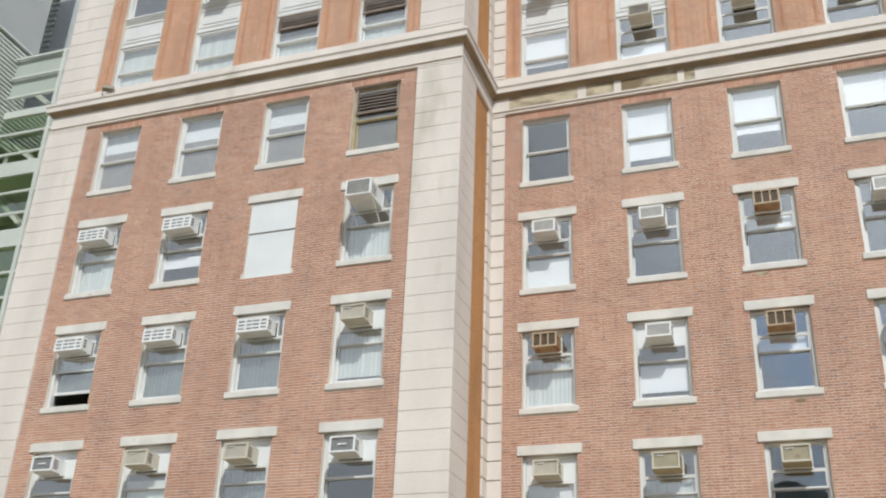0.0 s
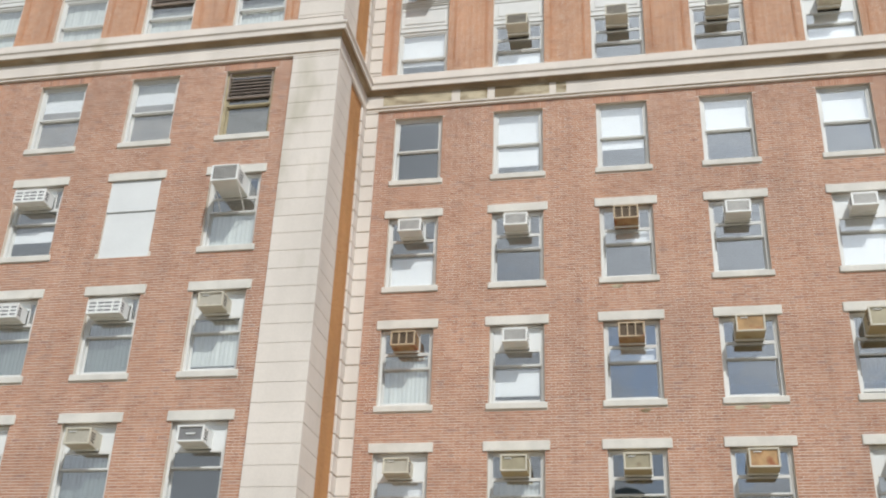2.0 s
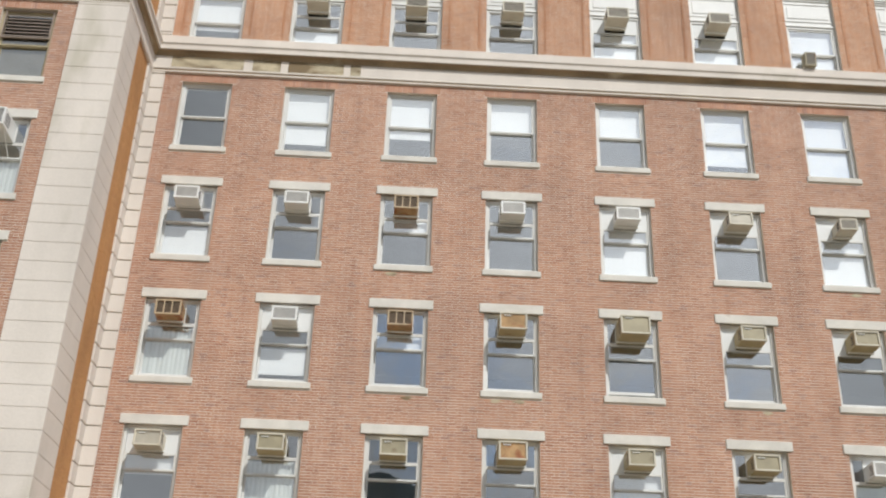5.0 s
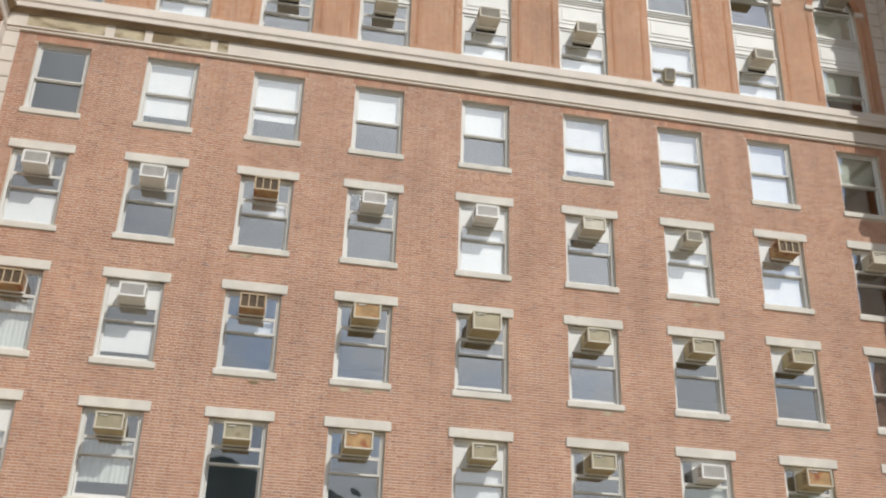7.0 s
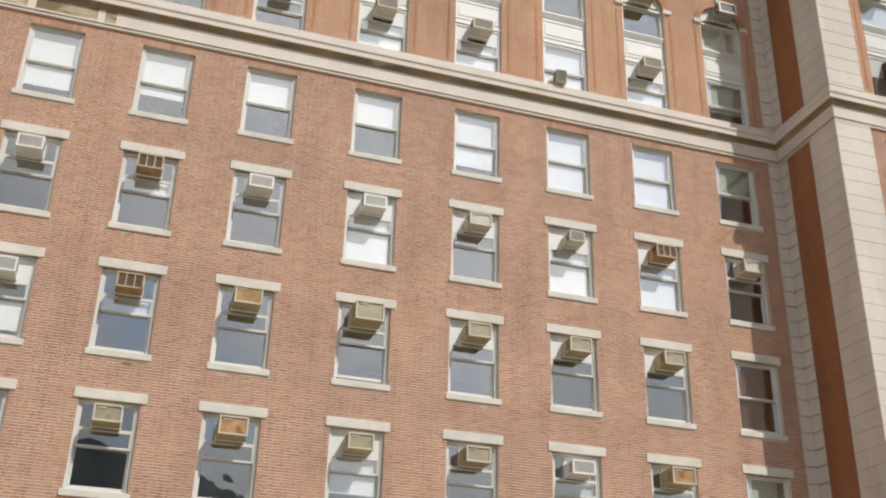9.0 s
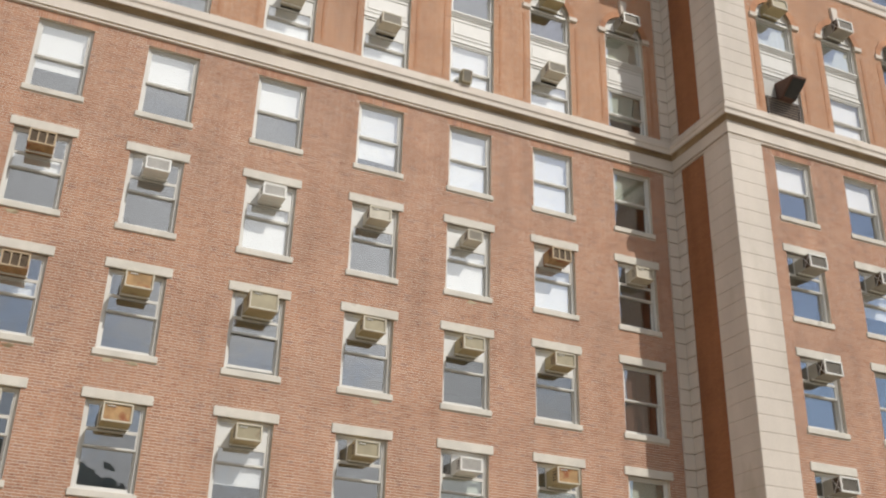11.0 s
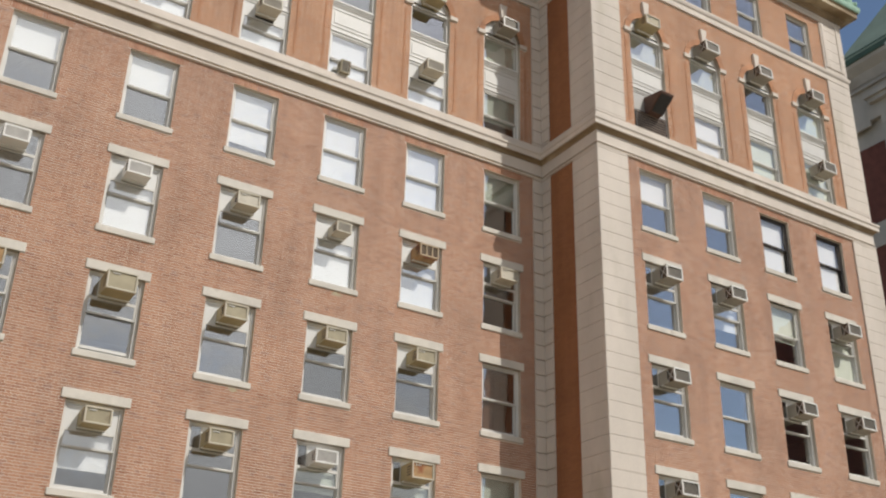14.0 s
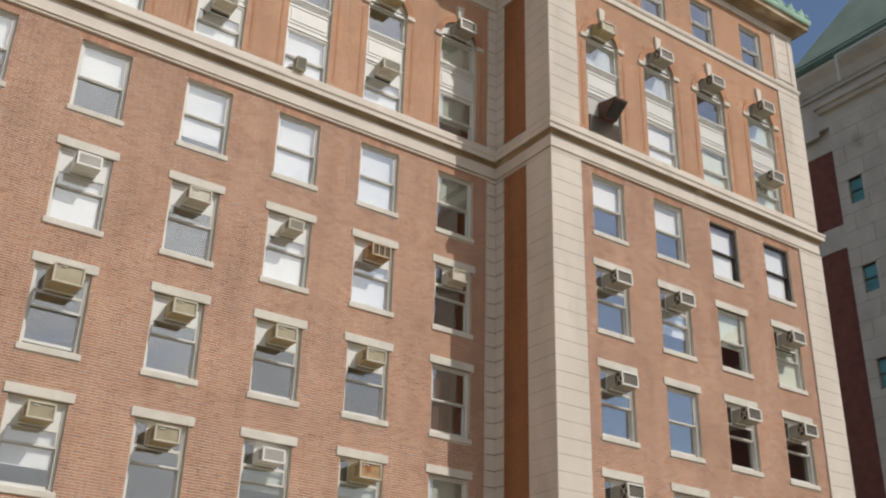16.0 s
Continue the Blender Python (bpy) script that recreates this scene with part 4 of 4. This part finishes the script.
for i in range(7):
    o = shared("hood_slat", "slat", lambda bm: box(bm, -0.61, 0.61, 0.02, 0.05, -0.012, 0.012), LOUVRE, hood)
    o.location = (0, 0, 0.07 + i * 0.093)
    o.rotation_euler = (radians(14), 0, 0)
# Blanking plate: the hood's cast shade is put into this darker grey.
bm = bmesh.new()
box(bm, -0.645, 0.645, 0.085, 0.10, 0.705, 1.37)
part("blanking_plate", bm, DARK_PANEL, hood)

# windows of the top storey of the wing, with its stone pilaster panels
for c in R_COLS:
    sash_window(c, YW, 25.5, 0.61, 1.86, 0.90, None, {"blind": [], "gloss_up": 1}, "white-framed sash window with bare glass under the main cornice", False, False)
for x0 in (XR1 - 1.12, XR0 + 0.08):
    bm = bmesh.new()
    bars(bm, x0, x0 + 1.0, YW - 0.075, YW - 0.046, 25.6, 27.95, 0.16, 0.16, 0.16)
    part("pilaster_panel", bm, STONE, wall_right, "cream stone pilaster panel", 0.012)


# ---- neighbouring stone building ----
NX, NK = 55.0, 55.0 / 38.0


def nz(z):
    return 1.6 + (z - 1.6) * NK


JOINT_GREY = surface("dark_joint", (0.22, 0.20, 0.17), 0.9, 0, 0.1, 2, 20, 0.0)
nb = tagged(new("stone_building"), "shaded grey stone building with a green copper mansard roof", "building")
Y0, Y1, YB = 5.0, 37.3, 24.42 * NK


def nwall(name, x0, x1, y0, y1, z0, z1, mat, label=""):
    bm = bmesh.new()
    box(bm, x0, x1, y0, y1, z0, z1)
    return part(name, bm, mat, nb, label)


nwin = [(23.2 * NK, 23.9 * NK, nz(a), nz(b)) for a, b in ((24.11, 25.34), (19.83, 21.08), (15.55, 16.85), (11.3, 12.6), (7.0, 8.3))]
nwin += [(y0 - 4.6 * n, y1 - 4.6 * n, a, b) for y0, y1, a, b in nwin[:5] for n in (1, 2, 3)]


def lay_nb(u, v, d):
    return (NX + d, u, v)


def plate_with_holes(lay, u0, u1, v0, v1, holes, d0, d1):
    bm = bmesh.new()
    us = sorted({u0, u1, *(h[0] for h in holes), *(h[1] for h in holes)})
    for a, b in zip(us, us[1:]):
        low = v0
        for h in sorted((h for h in holes if h[0] < (a + b) / 2 < h[1]), key=lambda h: h[2]):
            prism(bm, ((a, low), (b, low), (b, h[2]), (a, h[2])), lay, d0, d1)
            low = h[3]
        prism(bm, ((a, low), (b, low), (b, v1), (a, v1)), lay, d0, d1)
    return bm


part("wall", plate_with_holes(lay_nb, Y0, YB, 0, nz(29.0), nwin, 0.02, 0.6), GREY_STONE, nb)
nwall("brick_panel", NX + 0.35, NX + 0.8, YB, Y1 + 6, 0, nz(27.28), DARK_BRICK, "dark red brick recess")
nwall("brick_panel", NX + 0.36, NX + 0.82, YB, Y1 + 6, nz(27.29), nz(28.4), GREY_STONE, "grey stone band")
nwall("stone_band", NX + 0.24, NX + 0.40, YB, Y1 + 6, nz(22.3), nz(23.42), GREY_STONE)
nwall("inner_wall", NX + 2.5, NX + 2.7, Y0, Y1, 0, nz(29), SLOT)
nwall("top_wall", NX + 0.0, NX + 0.7, Y0, Y1 + 6, nz(28.42), nz(31.0), GREY_STONE)
nwall("moulding", NX - 0.35, NX + 0.02, Y0, YB + 0.5, nz(29.15), nz(29.38), GREY_STONE)
nwall("moulding", NX - 0.55, NX + 0.02, Y0, YB + 0.7, nz(29.38) + 0.004, nz(29.62), GREY_STONE)
nwall("moulding", NX - 0.1, NX + 0.02, YB + 0.75, Y1 + 6, nz(28.1), nz(28.45), GREY_STONE)
nwall("moulding", NX - 0.2, NX + 0.02, Y0, Y1 + 6, nz(30.1), nz(30.22), GREY_STONE)
bm = bmesh.new()
prof = [(NX - 0.05, nz(30.4)), (NX - 0.25, nz(30.9)), (NX - 0.7, nz(31.25)), (NX - 0.75, nz(31.42)), (NX + 0.1, nz(31.42))]
prism(bm, prof, lambda u, v, d: (u, d, v), Y0, Y1 + 0.7)
part("cornice", bm, GREY_STONE, nb)
for i, (a, b, o) in enumerate(((31.43, 31.7, 0.85), (31.705, 31.88, 0.7), (31.885, 32.05, 0.55))):
    nwall("gutter", NX - o, NX + 0.3, Y0, Y1 + o, nz(a), nz(b), DARK_GREEN if i != 1 else GREEN_ROOF, "green copper gutter")
ez = nz(32.05)
bm = bmesh.new()
d, rise = 6.6, 12.0
lowv = [bm.verts.new(p) for p in ((NX - 0.4, Y0, ez), (NX - 0.4, Y1 + 0.4, ez), (NX + 22, Y1 + 0.4, ez), (NX + 22, Y0, ez))]
hiv = [bm.verts.new(p) for p in ((NX + d, Y0, ez + rise), (NX + d, Y1 - d, ez + rise), (NX + 22 - d, Y1 - d, ez + rise), (NX + 22 - d, Y0, ez + rise))]
for i in range(4):
    bm.faces.new((lowv[i], lowv[(i + 1) % 4], hiv[(i + 1) % 4], hiv[i]))
bm.faces.new(hiv)
bm.faces.new(lowv[::-1])
part("roof", bm, GREEN_ROOF, nb, "green copper mansard roof")
for i in range(34):
    jz = nz(27.9) - i * 0.845 * NK
    if jz < 1:
        break
    nwall("joint", NX + 0.008, NX + 0.022, Y0, YB - 0.01, jz, jz + 0.02, JOINT_GREY)
for i in range(16):
    jz = nz(27.9) - i * 0.845 * NK
    for j in range(5):
        yj = YB - 0.9 - 2.4 * j - 1.2 * (i % 2)
        nwall("joint", NX + 0.009, NX + 0.021, yj, yj + 0.02, jz + 0.025, jz + 0.845 * NK - 0.004, JOINT_GREY)
TEAL = surface("teal_glazing", (0.10, 0.28, 0.30), 0.25, 0, 0.2, 1, 10, 0)
for k, (y0, y1, a, b) in enumerate(nwin):
    w = nwall("window", NX + 0.22, NX + 0.26, y0 + 0.05, y1 - 0.05, a + 0.05, b - 0.05, TEAL, "teal glazed window")
    bm = bmesh.new()
    prism(bm, ((y0, a), (y1, a), (y1, a + 0.07), (y0, a + 0.07)), lay_nb, 0.12, 0.3)
    prism(bm, ((y0, b - 0.09), (y1, b - 0.09), (y1, b), (y0, b)), lay_nb, 0.12, 0.3)
    prism(bm, ((y0, (a + b) / 2 - 0.04), (y1, (a + b) / 2 - 0.04), (y1, (a + b) / 2 + 0.03), (y0, (a + b) / 2 + 0.03)), lay_nb, 0.12, 0.3)
    part("frame", bm, DARK_FRAME, w)
    bm = bmesh.new()
    prism(bm, ((y0 - 0.1, b), (y1 + 0.35, b), (y1 + 0.35, b + 0.12), (y0 - 0.1, b + 0.12)), lay_nb, -0.06, 0.2)
    part("hood_mould", bm, GREY_STONE, w)
rig = tagged(new("roof_bracket"), "pale steel bracket hanging from the stone cornice", "bracket")
yy = 22.98 * NK
bm = bmesh.new()
box(bm, NX - 1.2, NX - 1.08, yy - 0.06, yy + 0.06, nz(29.85), nz(31.2))
part("post", bm, STEEL, rig)
bm = bmesh.new()
box(bm, NX - 1.2, NX - 1.08, yy - 6, yy + 0.1, nz(31.2), nz(31.2) + 0.14)
part("arm", bm, STEEL, rig)
bm = bmesh.new()
box(bm, NX - 1.08, NX + 0.1, yy - 0.05, yy + 0.05, nz(31.2) - 0.1, nz(31.2) - 0.02)
part("tie", bm, STEEL, rig)

# ---- steel and glass stair tower beyond the wing ----
TY, TK = 30.0, 30.0 / 27.0


def tz(z):
    return 1.6 + (z - 1.6) * TK


tower = tagged(new("stair_tower"), "pale steel and glass stair tower with railed landings", "building")


def tbar(name, x0, x1, y0, y1, z0, z1, mat=STEEL, label=""):
    bm = bmesh.new()
    box(bm, x0, x1, y0, y1, z0, z1)
    return part(name, bm, mat, tower, label)


PX = -26.15 * TK
for x in (PX, PX - 3.1, PX - 6.2, PX - 9.3):
    tbar("post", x - 0.09, x + 0.09, TY - 0.09, TY + 0.09, 0, tz(27.15))
for x in (PX, PX - 6.2):
    tbar("post", x - 0.09, x + 0.09, TY + 3.9, TY + 4.1, 0, tz(27.15))
for z in (27.12, 26.15, 25.2, 23.4, 22.47, 20.7, 19.77, 18.4, 17.3, 16.3, 15.2, 14.0, 13.0, 12.0):
    tbar("rail", PX - 12, PX + 4, TY - 0.05, TY + 0.05, tz(z) - 0.05, tz(z) + 0.05)
for k, (za, zb) in enumerate(((24.3, 24.75), (21.55, 22.3), (18.5, 19.3), (15.4, 15.9), (12.3, 12.8))):
    tbar("landing", PX - 12, PX + 4, TY + 0.1, TY + 3.8, tz(za), tz(zb) - 0.15, STEEL)
    tbar("soffit", PX - 11.9, PX + 3.9, TY + 0.2, TY + 3.7, tz(za) - 0.06, tz(za) - 0.004, GREEN_WALL, "olive green soffit")
for za, zb in ((25.2, 27.1), (22.5, 24.2), (19.8, 21.5), (16.4, 18.3), (13.0, 15.1), (8.0, 12.0)):
    for i in range(-3, 2):
        o = tbar("glass_panel", PX + 3.1 * i + 0.12, PX + 3.1 * i + 2.98, TY + 0.12, TY + 0.14, tz(za), tz(zb), FROSTED if za > 25 else GREEN_GLASS, "frosted pale green glass panel" if za > 25 else "green-tinted glass panel")
        o.visible_shadow = False
tbar("back_wall", PX - 14, PX + 4, TY + 4.2, TY + 4.5, 0, tz(24.2), GREEN_WALL, "olive green back wall")
tbar("grey_wall", -38.5, PX + 6, TY + 4.6, TY + 5.0, tz(24.3), 46, GREY_PANEL, "grey metal wall")
for k in range(24):
    tbar("slat", -31.86, -31.74, 18.5, 31.0, 25.6 + k * 0.21, 25.6 + k * 0.21 + 0.10, STEEL)
tbar("slat_post", -31.98, -31.87, 30.9, 31.05, 20, 30.8)
for k in range(20):
    tbar("rung", -35.2, -34.7, TY + 4.45, TY + 4.58, 33.4 + k * 0.34, 33.4 + k * 0.34 + 0.14, STEEL)
tbar("upper_storey", -52, -31.75, 18.0, 31.1, 30.8, 42, DARK_PANEL, "dark grey overhanging upper storey")
tbar("upper_window", -31.746, -31.70, 28.2, 30.4, 33.6, 37.0, BRIGHT_PANE, "sky-reflecting window")
tbar("edge_trim", -31.80, -31.66, 18.0, 31.15, 30.70, 30.797)


def slanted(name, p, q, w, h, mat):
    """A straight member from p to q."""
    bm = bmesh.new()
    p, q = Vector(p), Vector(q)
    ahead = (q - p).normalized()
    side = ahead.cross(Vector((0, 0, 1))).normalized() * w
    up = side.cross(ahead).normalized() * h
    a = [bm.verts.new(p + s * side + t * up) for s, t in ((-1, -1), (1, -1), (1, 1), (-1, 1))]
    b = [bm.verts.new(q + s * side + t * up) for s, t in ((-1, -1), (1, -1), (1, 1), (-1, 1))]
    for i in range(4):
        bm.faces.new((a[i], a[(i + 1) % 4], b[(i + 1) % 4], b[i]))
    bm.faces.new(a[::-1])
    bm.faces.new(b)
    return part(name, bm, mat, tower)


for z_hi, z_lo in ((24.3, 21.9), (21.9, 19.0), (27.0, 24.6)):
    for yo in (0.9, 2.3):
        slanted("stringer", (PX - 3.6, TY + yo, tz(z_hi)), (PX - 0.3, TY + yo, tz(z_lo)), 0.04, 0.08, STEEL)
    for i in range(14):
        f = (i + 0.5) / 14
        x, z = PX - 3.6 + 3.3 * f, tz(z_hi) + (tz(z_lo) - tz(z_hi)) * f
        tbar("step", x - 0.14, x + 0.14, TY + 0.95, TY + 2.25, z + 0.02, z + 0.07, STEEL)

# plain buildings across the court, behind the place where one stands
for k, (x0, x1, y0, h) in enumerate(((-46, -14, -46, 13.5), (-10, 16, -58, 17.0), (22, 52, -50, 12.0))):
    bm = bmesh.new()
    box(bm, x0, x1, y0 - 14, y0, 0, h)
    prism(bm, ((x0 - 0.5, h), (x1 + 0.5, h), (x1 - 3, h + 3.2), (x0 + 3, h + 3.2)), lambda u, v, d: (u, y0 + d, v), -14.3, 0.3)
    tagged(part("plain_building", bm, GREY_STONE), "plain stone building across the court", "building", kind="structure")


bm = bmesh.new()
box(bm, 58, 76, -9, 4.5, 0, 29)
prism(bm, ((57.6, 29), (76.4, 29), (72, 32), (62, 32)), lambda u, v, d: (u, d, v), -9.3, 4.6)
tagged(part("plain_building", bm, DARK_BRICK), "plain dark brick building beside the court", "building", kind="structure")
# tall round-headed hall across the court, which the panes of the lowest storey mirror
bm = bmesh.new()
box(bm, -9, 5.5, -72, -60, 0, 28.6)
for k in range(4):
    box(bm, -9.2, 5.7, -60, -59.7, 12 + 4.2 * k, 13.2 + 4.2 * k)
prism(bm, [(6.6, 0), (13.6, 0), (13.6, 23)] + [(10.1 + 3.5 * math.cos(math.pi * i / 12), 23 + 3.4 * math.sin(math.pi * i / 12)) for i in range(1, 12)] + [(6.6, 23)], lambda u, v, d: (u, -60 + d, v), -8, 0)
tagged(part("round_roofed_hall", bm, SLATE), "grey-green slate-clad hall with a domed annex across the court", "building", kind="structure")


# ---- bricks ----
COURSE, JOINT = 0.0677, 0.0168
HEAD_JOINT = 0.0105
LONG, SHORT = 0.203, 0.096


def brick_rows(u0, u1, v0, v1, cuts):
    """Flemish bond: rows of (a, b, low, high, header), cut back at openings. cuts: functions of height giving gaps."""
    out = []
    n0, n1 = math.ceil((v0 - 5.0) / COURSE), math.floor((v1 - 5.0) / COURSE)
    pair = LONG + SHORT + 2 * HEAD_JOINT
    for k in range(n0, n1):
        low = 5.0 + k * COURSE
        mid = low + COURSE / 2
        gaps = sorted(g for c in cuts for g in c(mid))
        free, at = [], u0
        for a, b in gaps:
            if a > at:
                free.append((at, min(a, u1)))
            at = max(at, b)
        if at < u1:
            free.append((at, u1))
        shift = (k % 2) * pair / 2 + (k * 7 % 5) * 0.004
        for fa, fb in free:
            u = fa - ((fa + shift) % pair)
            head = False
            while u < fb:
                w = SHORT if head else LONG
                a, b = max(u, fa), min(u + w, fb)
                a = fa if a - fa < 0.036 else a
                b = fb if fb - b < 0.036 else b
                if b - a > 0.02:
                    out.append((a, b, low, low + COURSE - JOINT, head))
                u += w + HEAD_JOINT
                head = not head
    return out


def rect_cut(a, b, z0, z1):
    return lambda z: [(a, b)] if z0 < z < z1 else []


def arch_cut(c, r, spring):
    def gap(z):
        if spring <= z < spring + r:
            h = math.sqrt(r * r - (z - spring) ** 2)
            return [(c - h, c + h)]
        return []
    return gap


def front_cuts(cols, top):
    cuts = []
    for c in cols:
        for j in range(4):
            z0 = SILL6 - STOREY * j
            cuts.append(rect_cut(c - HALF - 0.004, c + HALF + 0.004, z0 - 0.165, z0 + TALL + 0.004))
            cuts.append(rect_cut(c - 0.735, c + 0.735, z0 - 0.165, z0))
            if j:
                cuts.append(rect_cut(c - 0.785, c + 0.785, z0 + TALL - 0.01, z0 + TALL + 0.245))
            else:
                cuts.append(rect_cut(c - 0.747, c + 0.747, z0 + TALL, z0 + TALL + 0.212))
        cuts.append(rect_cut(c - BAY - 0.004, c + BAY + 0.004, 19.40, SPRING))
        cuts.append(arch_cut(c, BAY_R + 0.23, SPRING))
        cuts.append(rect_cut(c - 0.99, c + 0.99, 23.03, 23.19))
        cuts.append(rect_cut(c - 0.14, c + 0.14, 23.7, 24.5))
        for s in (-1, 1):
            e = c + s * (BAY + 0.235)
            cuts.append(rect_cut(e - 0.006, e + 0.006, 19.6, 22.9))
        if top:
            cuts.append(rect_cut(c - 0.615, c + 0.615, 25.49, 27.365))
    return cuts


QUADS = np.array([[0, 1, 2, 3], [1, 0, 4, 5], [2, 1, 5, 6], [3, 2, 6, 7], [0, 3, 7, 4]])


def bricks_mesh(name, rows, lay, seed, mat=BRICK, proud=0.0):
    """All bricks of one wall in one mesh: five faces each, slightly uneven."""
    r = np.random.RandomState(seed)
    n = len(rows)
    a, b, lo, hi = (np.array([q[i] for q in rows]) for i in range(4))
    out = r.uniform(0.006, 0.0095, n) - proud
    jig = r.uniform(-0.0015, 0.0015, (n, 2))
    a, b, lo, hi = a + jig[:, 0], b + jig[:, 0], lo + jig[:, 1], hi + jig[:, 1]
    back = np.full(n, 0.014)
    pts = np.empty((n, 8, 3))
    for i, (u, v, d) in enumerate(((a, lo, out), (b, lo, out), (b, hi, out), (a, hi, out), (a, lo, back), (b, lo, back), (b, hi, back), (a, hi, back))):
        p = lay(u, v, d)
        for k in range(3):
            pts[:, i, k] = p[k]
    faces = (QUADS[None] + (np.arange(n) * 8)[:, None, None]).reshape(-1, 4)
    me = bpy.data.meshes.new(name)
    me.vertices.add(n * 8)
    me.vertices.foreach_set("co", pts.ravel())
    me.loops.add(len(faces) * 4)
    me.loops.foreach_set("vertex_index", faces.ravel().astype(np.int32))
    me.polygons.add(len(faces))
    me.polygons.foreach_set("loop_start", np.arange(0, len(faces) * 4, 4, dtype=np.int32))
    me.update(calc_edges=True)
    me.shade_flat()
    me.materials.append(mat)
    return me


def single_bricks(rows, wall, lay):
    """Bricks as parts of their own, on shared meshes by size."""
    r = random.Random(5)
    for a, b, lo, hi, _ in rows:
        w = round(b - a, 3)
        key = ("brick", w)
        if key not in STORE:
            bm = bmesh.new()
            one_lay = lay_front(0)
            prism(bm, ((-w / 2, 0), (w / 2, 0), (w / 2, COURSE - JOINT), (-w / 2, COURSE - JOINT)), one_lay, 0, 0.012)
            STORE[key] = data_of("brick", bm, BRICK)
        o = new("brick", STORE[key])
        o.parent = wall
        p = lay((a + b) / 2, lo, r.uniform(0.006, 0.009))
        o.location = p


def lay_bricks(wall, lay, spans, cuts, seed, stretch=None):
    """spans: u0, u1, v0, v1. stretch: a piece of the wall whose bricks are parts of their own."""
    rows = [q for s in spans for q in brick_rows(*s, cuts)]
    singles, rest = [], rows
    if stretch:
        x0, x1, z0, z1 = stretch
        inside = [q for q in rows if x0 < q[0] and q[1] < x1 and z0 < q[2] < z1][:295]
        chosen = set(inside)
        rest = [q for q in rows if q not in chosen]
        single_bricks(inside, wall, lay)
    # Left return (seed 4) gets the sun-coloured brick, right (5) the shade-coloured.
    for low, mat, label in ((True, SUNLIT_BRICK if seed == 4 else SHADED_BRICK if seed == 5 else BRICK, "red-brown bricks in Flemish bond"), (False, SUNLIT_BRICK if seed == 4 else SHADED_BRICK if seed == 5 else ORANGE_BRICK, "orange bricks with thin joints")):
        some = [q for q in rest if (q[2] < 18.5) == low]
        ob = new("brickwork", bricks_mesh("brickwork", some, lay, seed, mat))
        ob.parent = wall
        ob["kind"] = "stuff"
        ob["label"] = label


Z_STEPS = ((5.0, 18.22), (19.42, 24.99), (25.46, 28.1))
for wall, y, x0, x1, cols, top, seed, stretch in (
        (wall_main, YM, XL1 + 0.385, XR0 - 0.385, M_COLS, False, 1, (3.25, 4.5, 9.0, 12.5)),
        (wall_left, YW, XL0 + 1.285, XL1 - 1.205, L_COLS, False, 2, (-11.4, -10.4, 7.5, 12.0)),
        (wall_right, YW, XR0 + 1.165, XR1 - 1.205, R_COLS, True, 3, (21.1, 22.1, 7.5, 12.0))):
    lay_bricks(wall, lay_front(y), [(x0, x1, a, b) for a, b in Z_STEPS], front_cuts(cols, top), seed, stretch)
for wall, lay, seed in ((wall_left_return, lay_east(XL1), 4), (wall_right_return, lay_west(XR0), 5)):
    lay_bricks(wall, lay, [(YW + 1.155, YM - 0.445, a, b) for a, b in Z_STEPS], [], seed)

# chipped patches in the brickwork below some sills
for x, z, seed in ((M_COLS[2] + 0.25, SILL6 - 2 * STOREY - 0.26, 1), (M_COLS[3] - 0.35, SILL6 - 2 * STOREY - 0.25, 2), (M_COLS[3] + 0.2, SILL6 - 2 * STOREY - 0.24, 3), (M_COLS[5] + 0.3, SILL6 - 2 * STOREY - 0.25, 4), (M_COLS[2] - 0.3, SILL6 - STOREY - 0.25, 5), (M_COLS[6] + 0.1, SILL6 - STOREY - 0.24, 6)):
    r = random.Random(seed)
    bm = bmesh.new()
    n = 11
    prism(bm, [((0.13 + r.uniform(-0.05, 0.06)) * math.cos(6.283 * i / n), (0.045 + r.uniform(-0.018, 0.02)) * math.sin(6.283 * i / n)) for i in range(n)], lambda u, v, d: (x + u, YM + d, z + v), 0.002, 0.012)
    part("chipped_patch", bm, STAINED, wall_main, "dark chipped patch below a sill")

# upright bricks over the windows under the cornice
for wall, y, cols in ((wall_main, YM, M_COLS), (wall_left, YW, L_COLS), (wall_right, YW, R_COLS)):
    for c in cols:
        rows = [(c - 0.738 + i * COURSE, c - 0.738 + i * COURSE + COURSE - 0.009, SILL6 + TALL + 0.004, SILL6 + TALL + 0.207, False) for i in range(22)]
        o = new("flat_arch", bricks_mesh("flat_arch", rows, lay_front(y), 9))
        o.parent = wall
        o["kind"] = "stuff"
        o["label"] = "upright bricks over a window"

# toothed brick edges of the piers between the bays
for wall, y, cols in ((wall_main, YM, M_COLS), (wall_left, YW, L_COLS), (wall_right, YW, R_COLS)):
    rows = []
    for c in cols:
        for s in (-1, 1):
            e = c + s * (BAY + 0.21)
            for i in range(0, 48):
                low = 19.6 + i * COURSE
                w = 0.022 if i % 2 else 0.036
                rows.append((e - w, e + w, low, low + COURSE - JOINT, True))
    o = new("pier_edges", bricks_mesh("pier_edges", rows, lay_front(y), 11, ORANGE_BRICK, 0.010))
    o.parent = wall
    o["kind"] = "stuff"
    o["label"] = "toothed projecting brick edges of the piers"
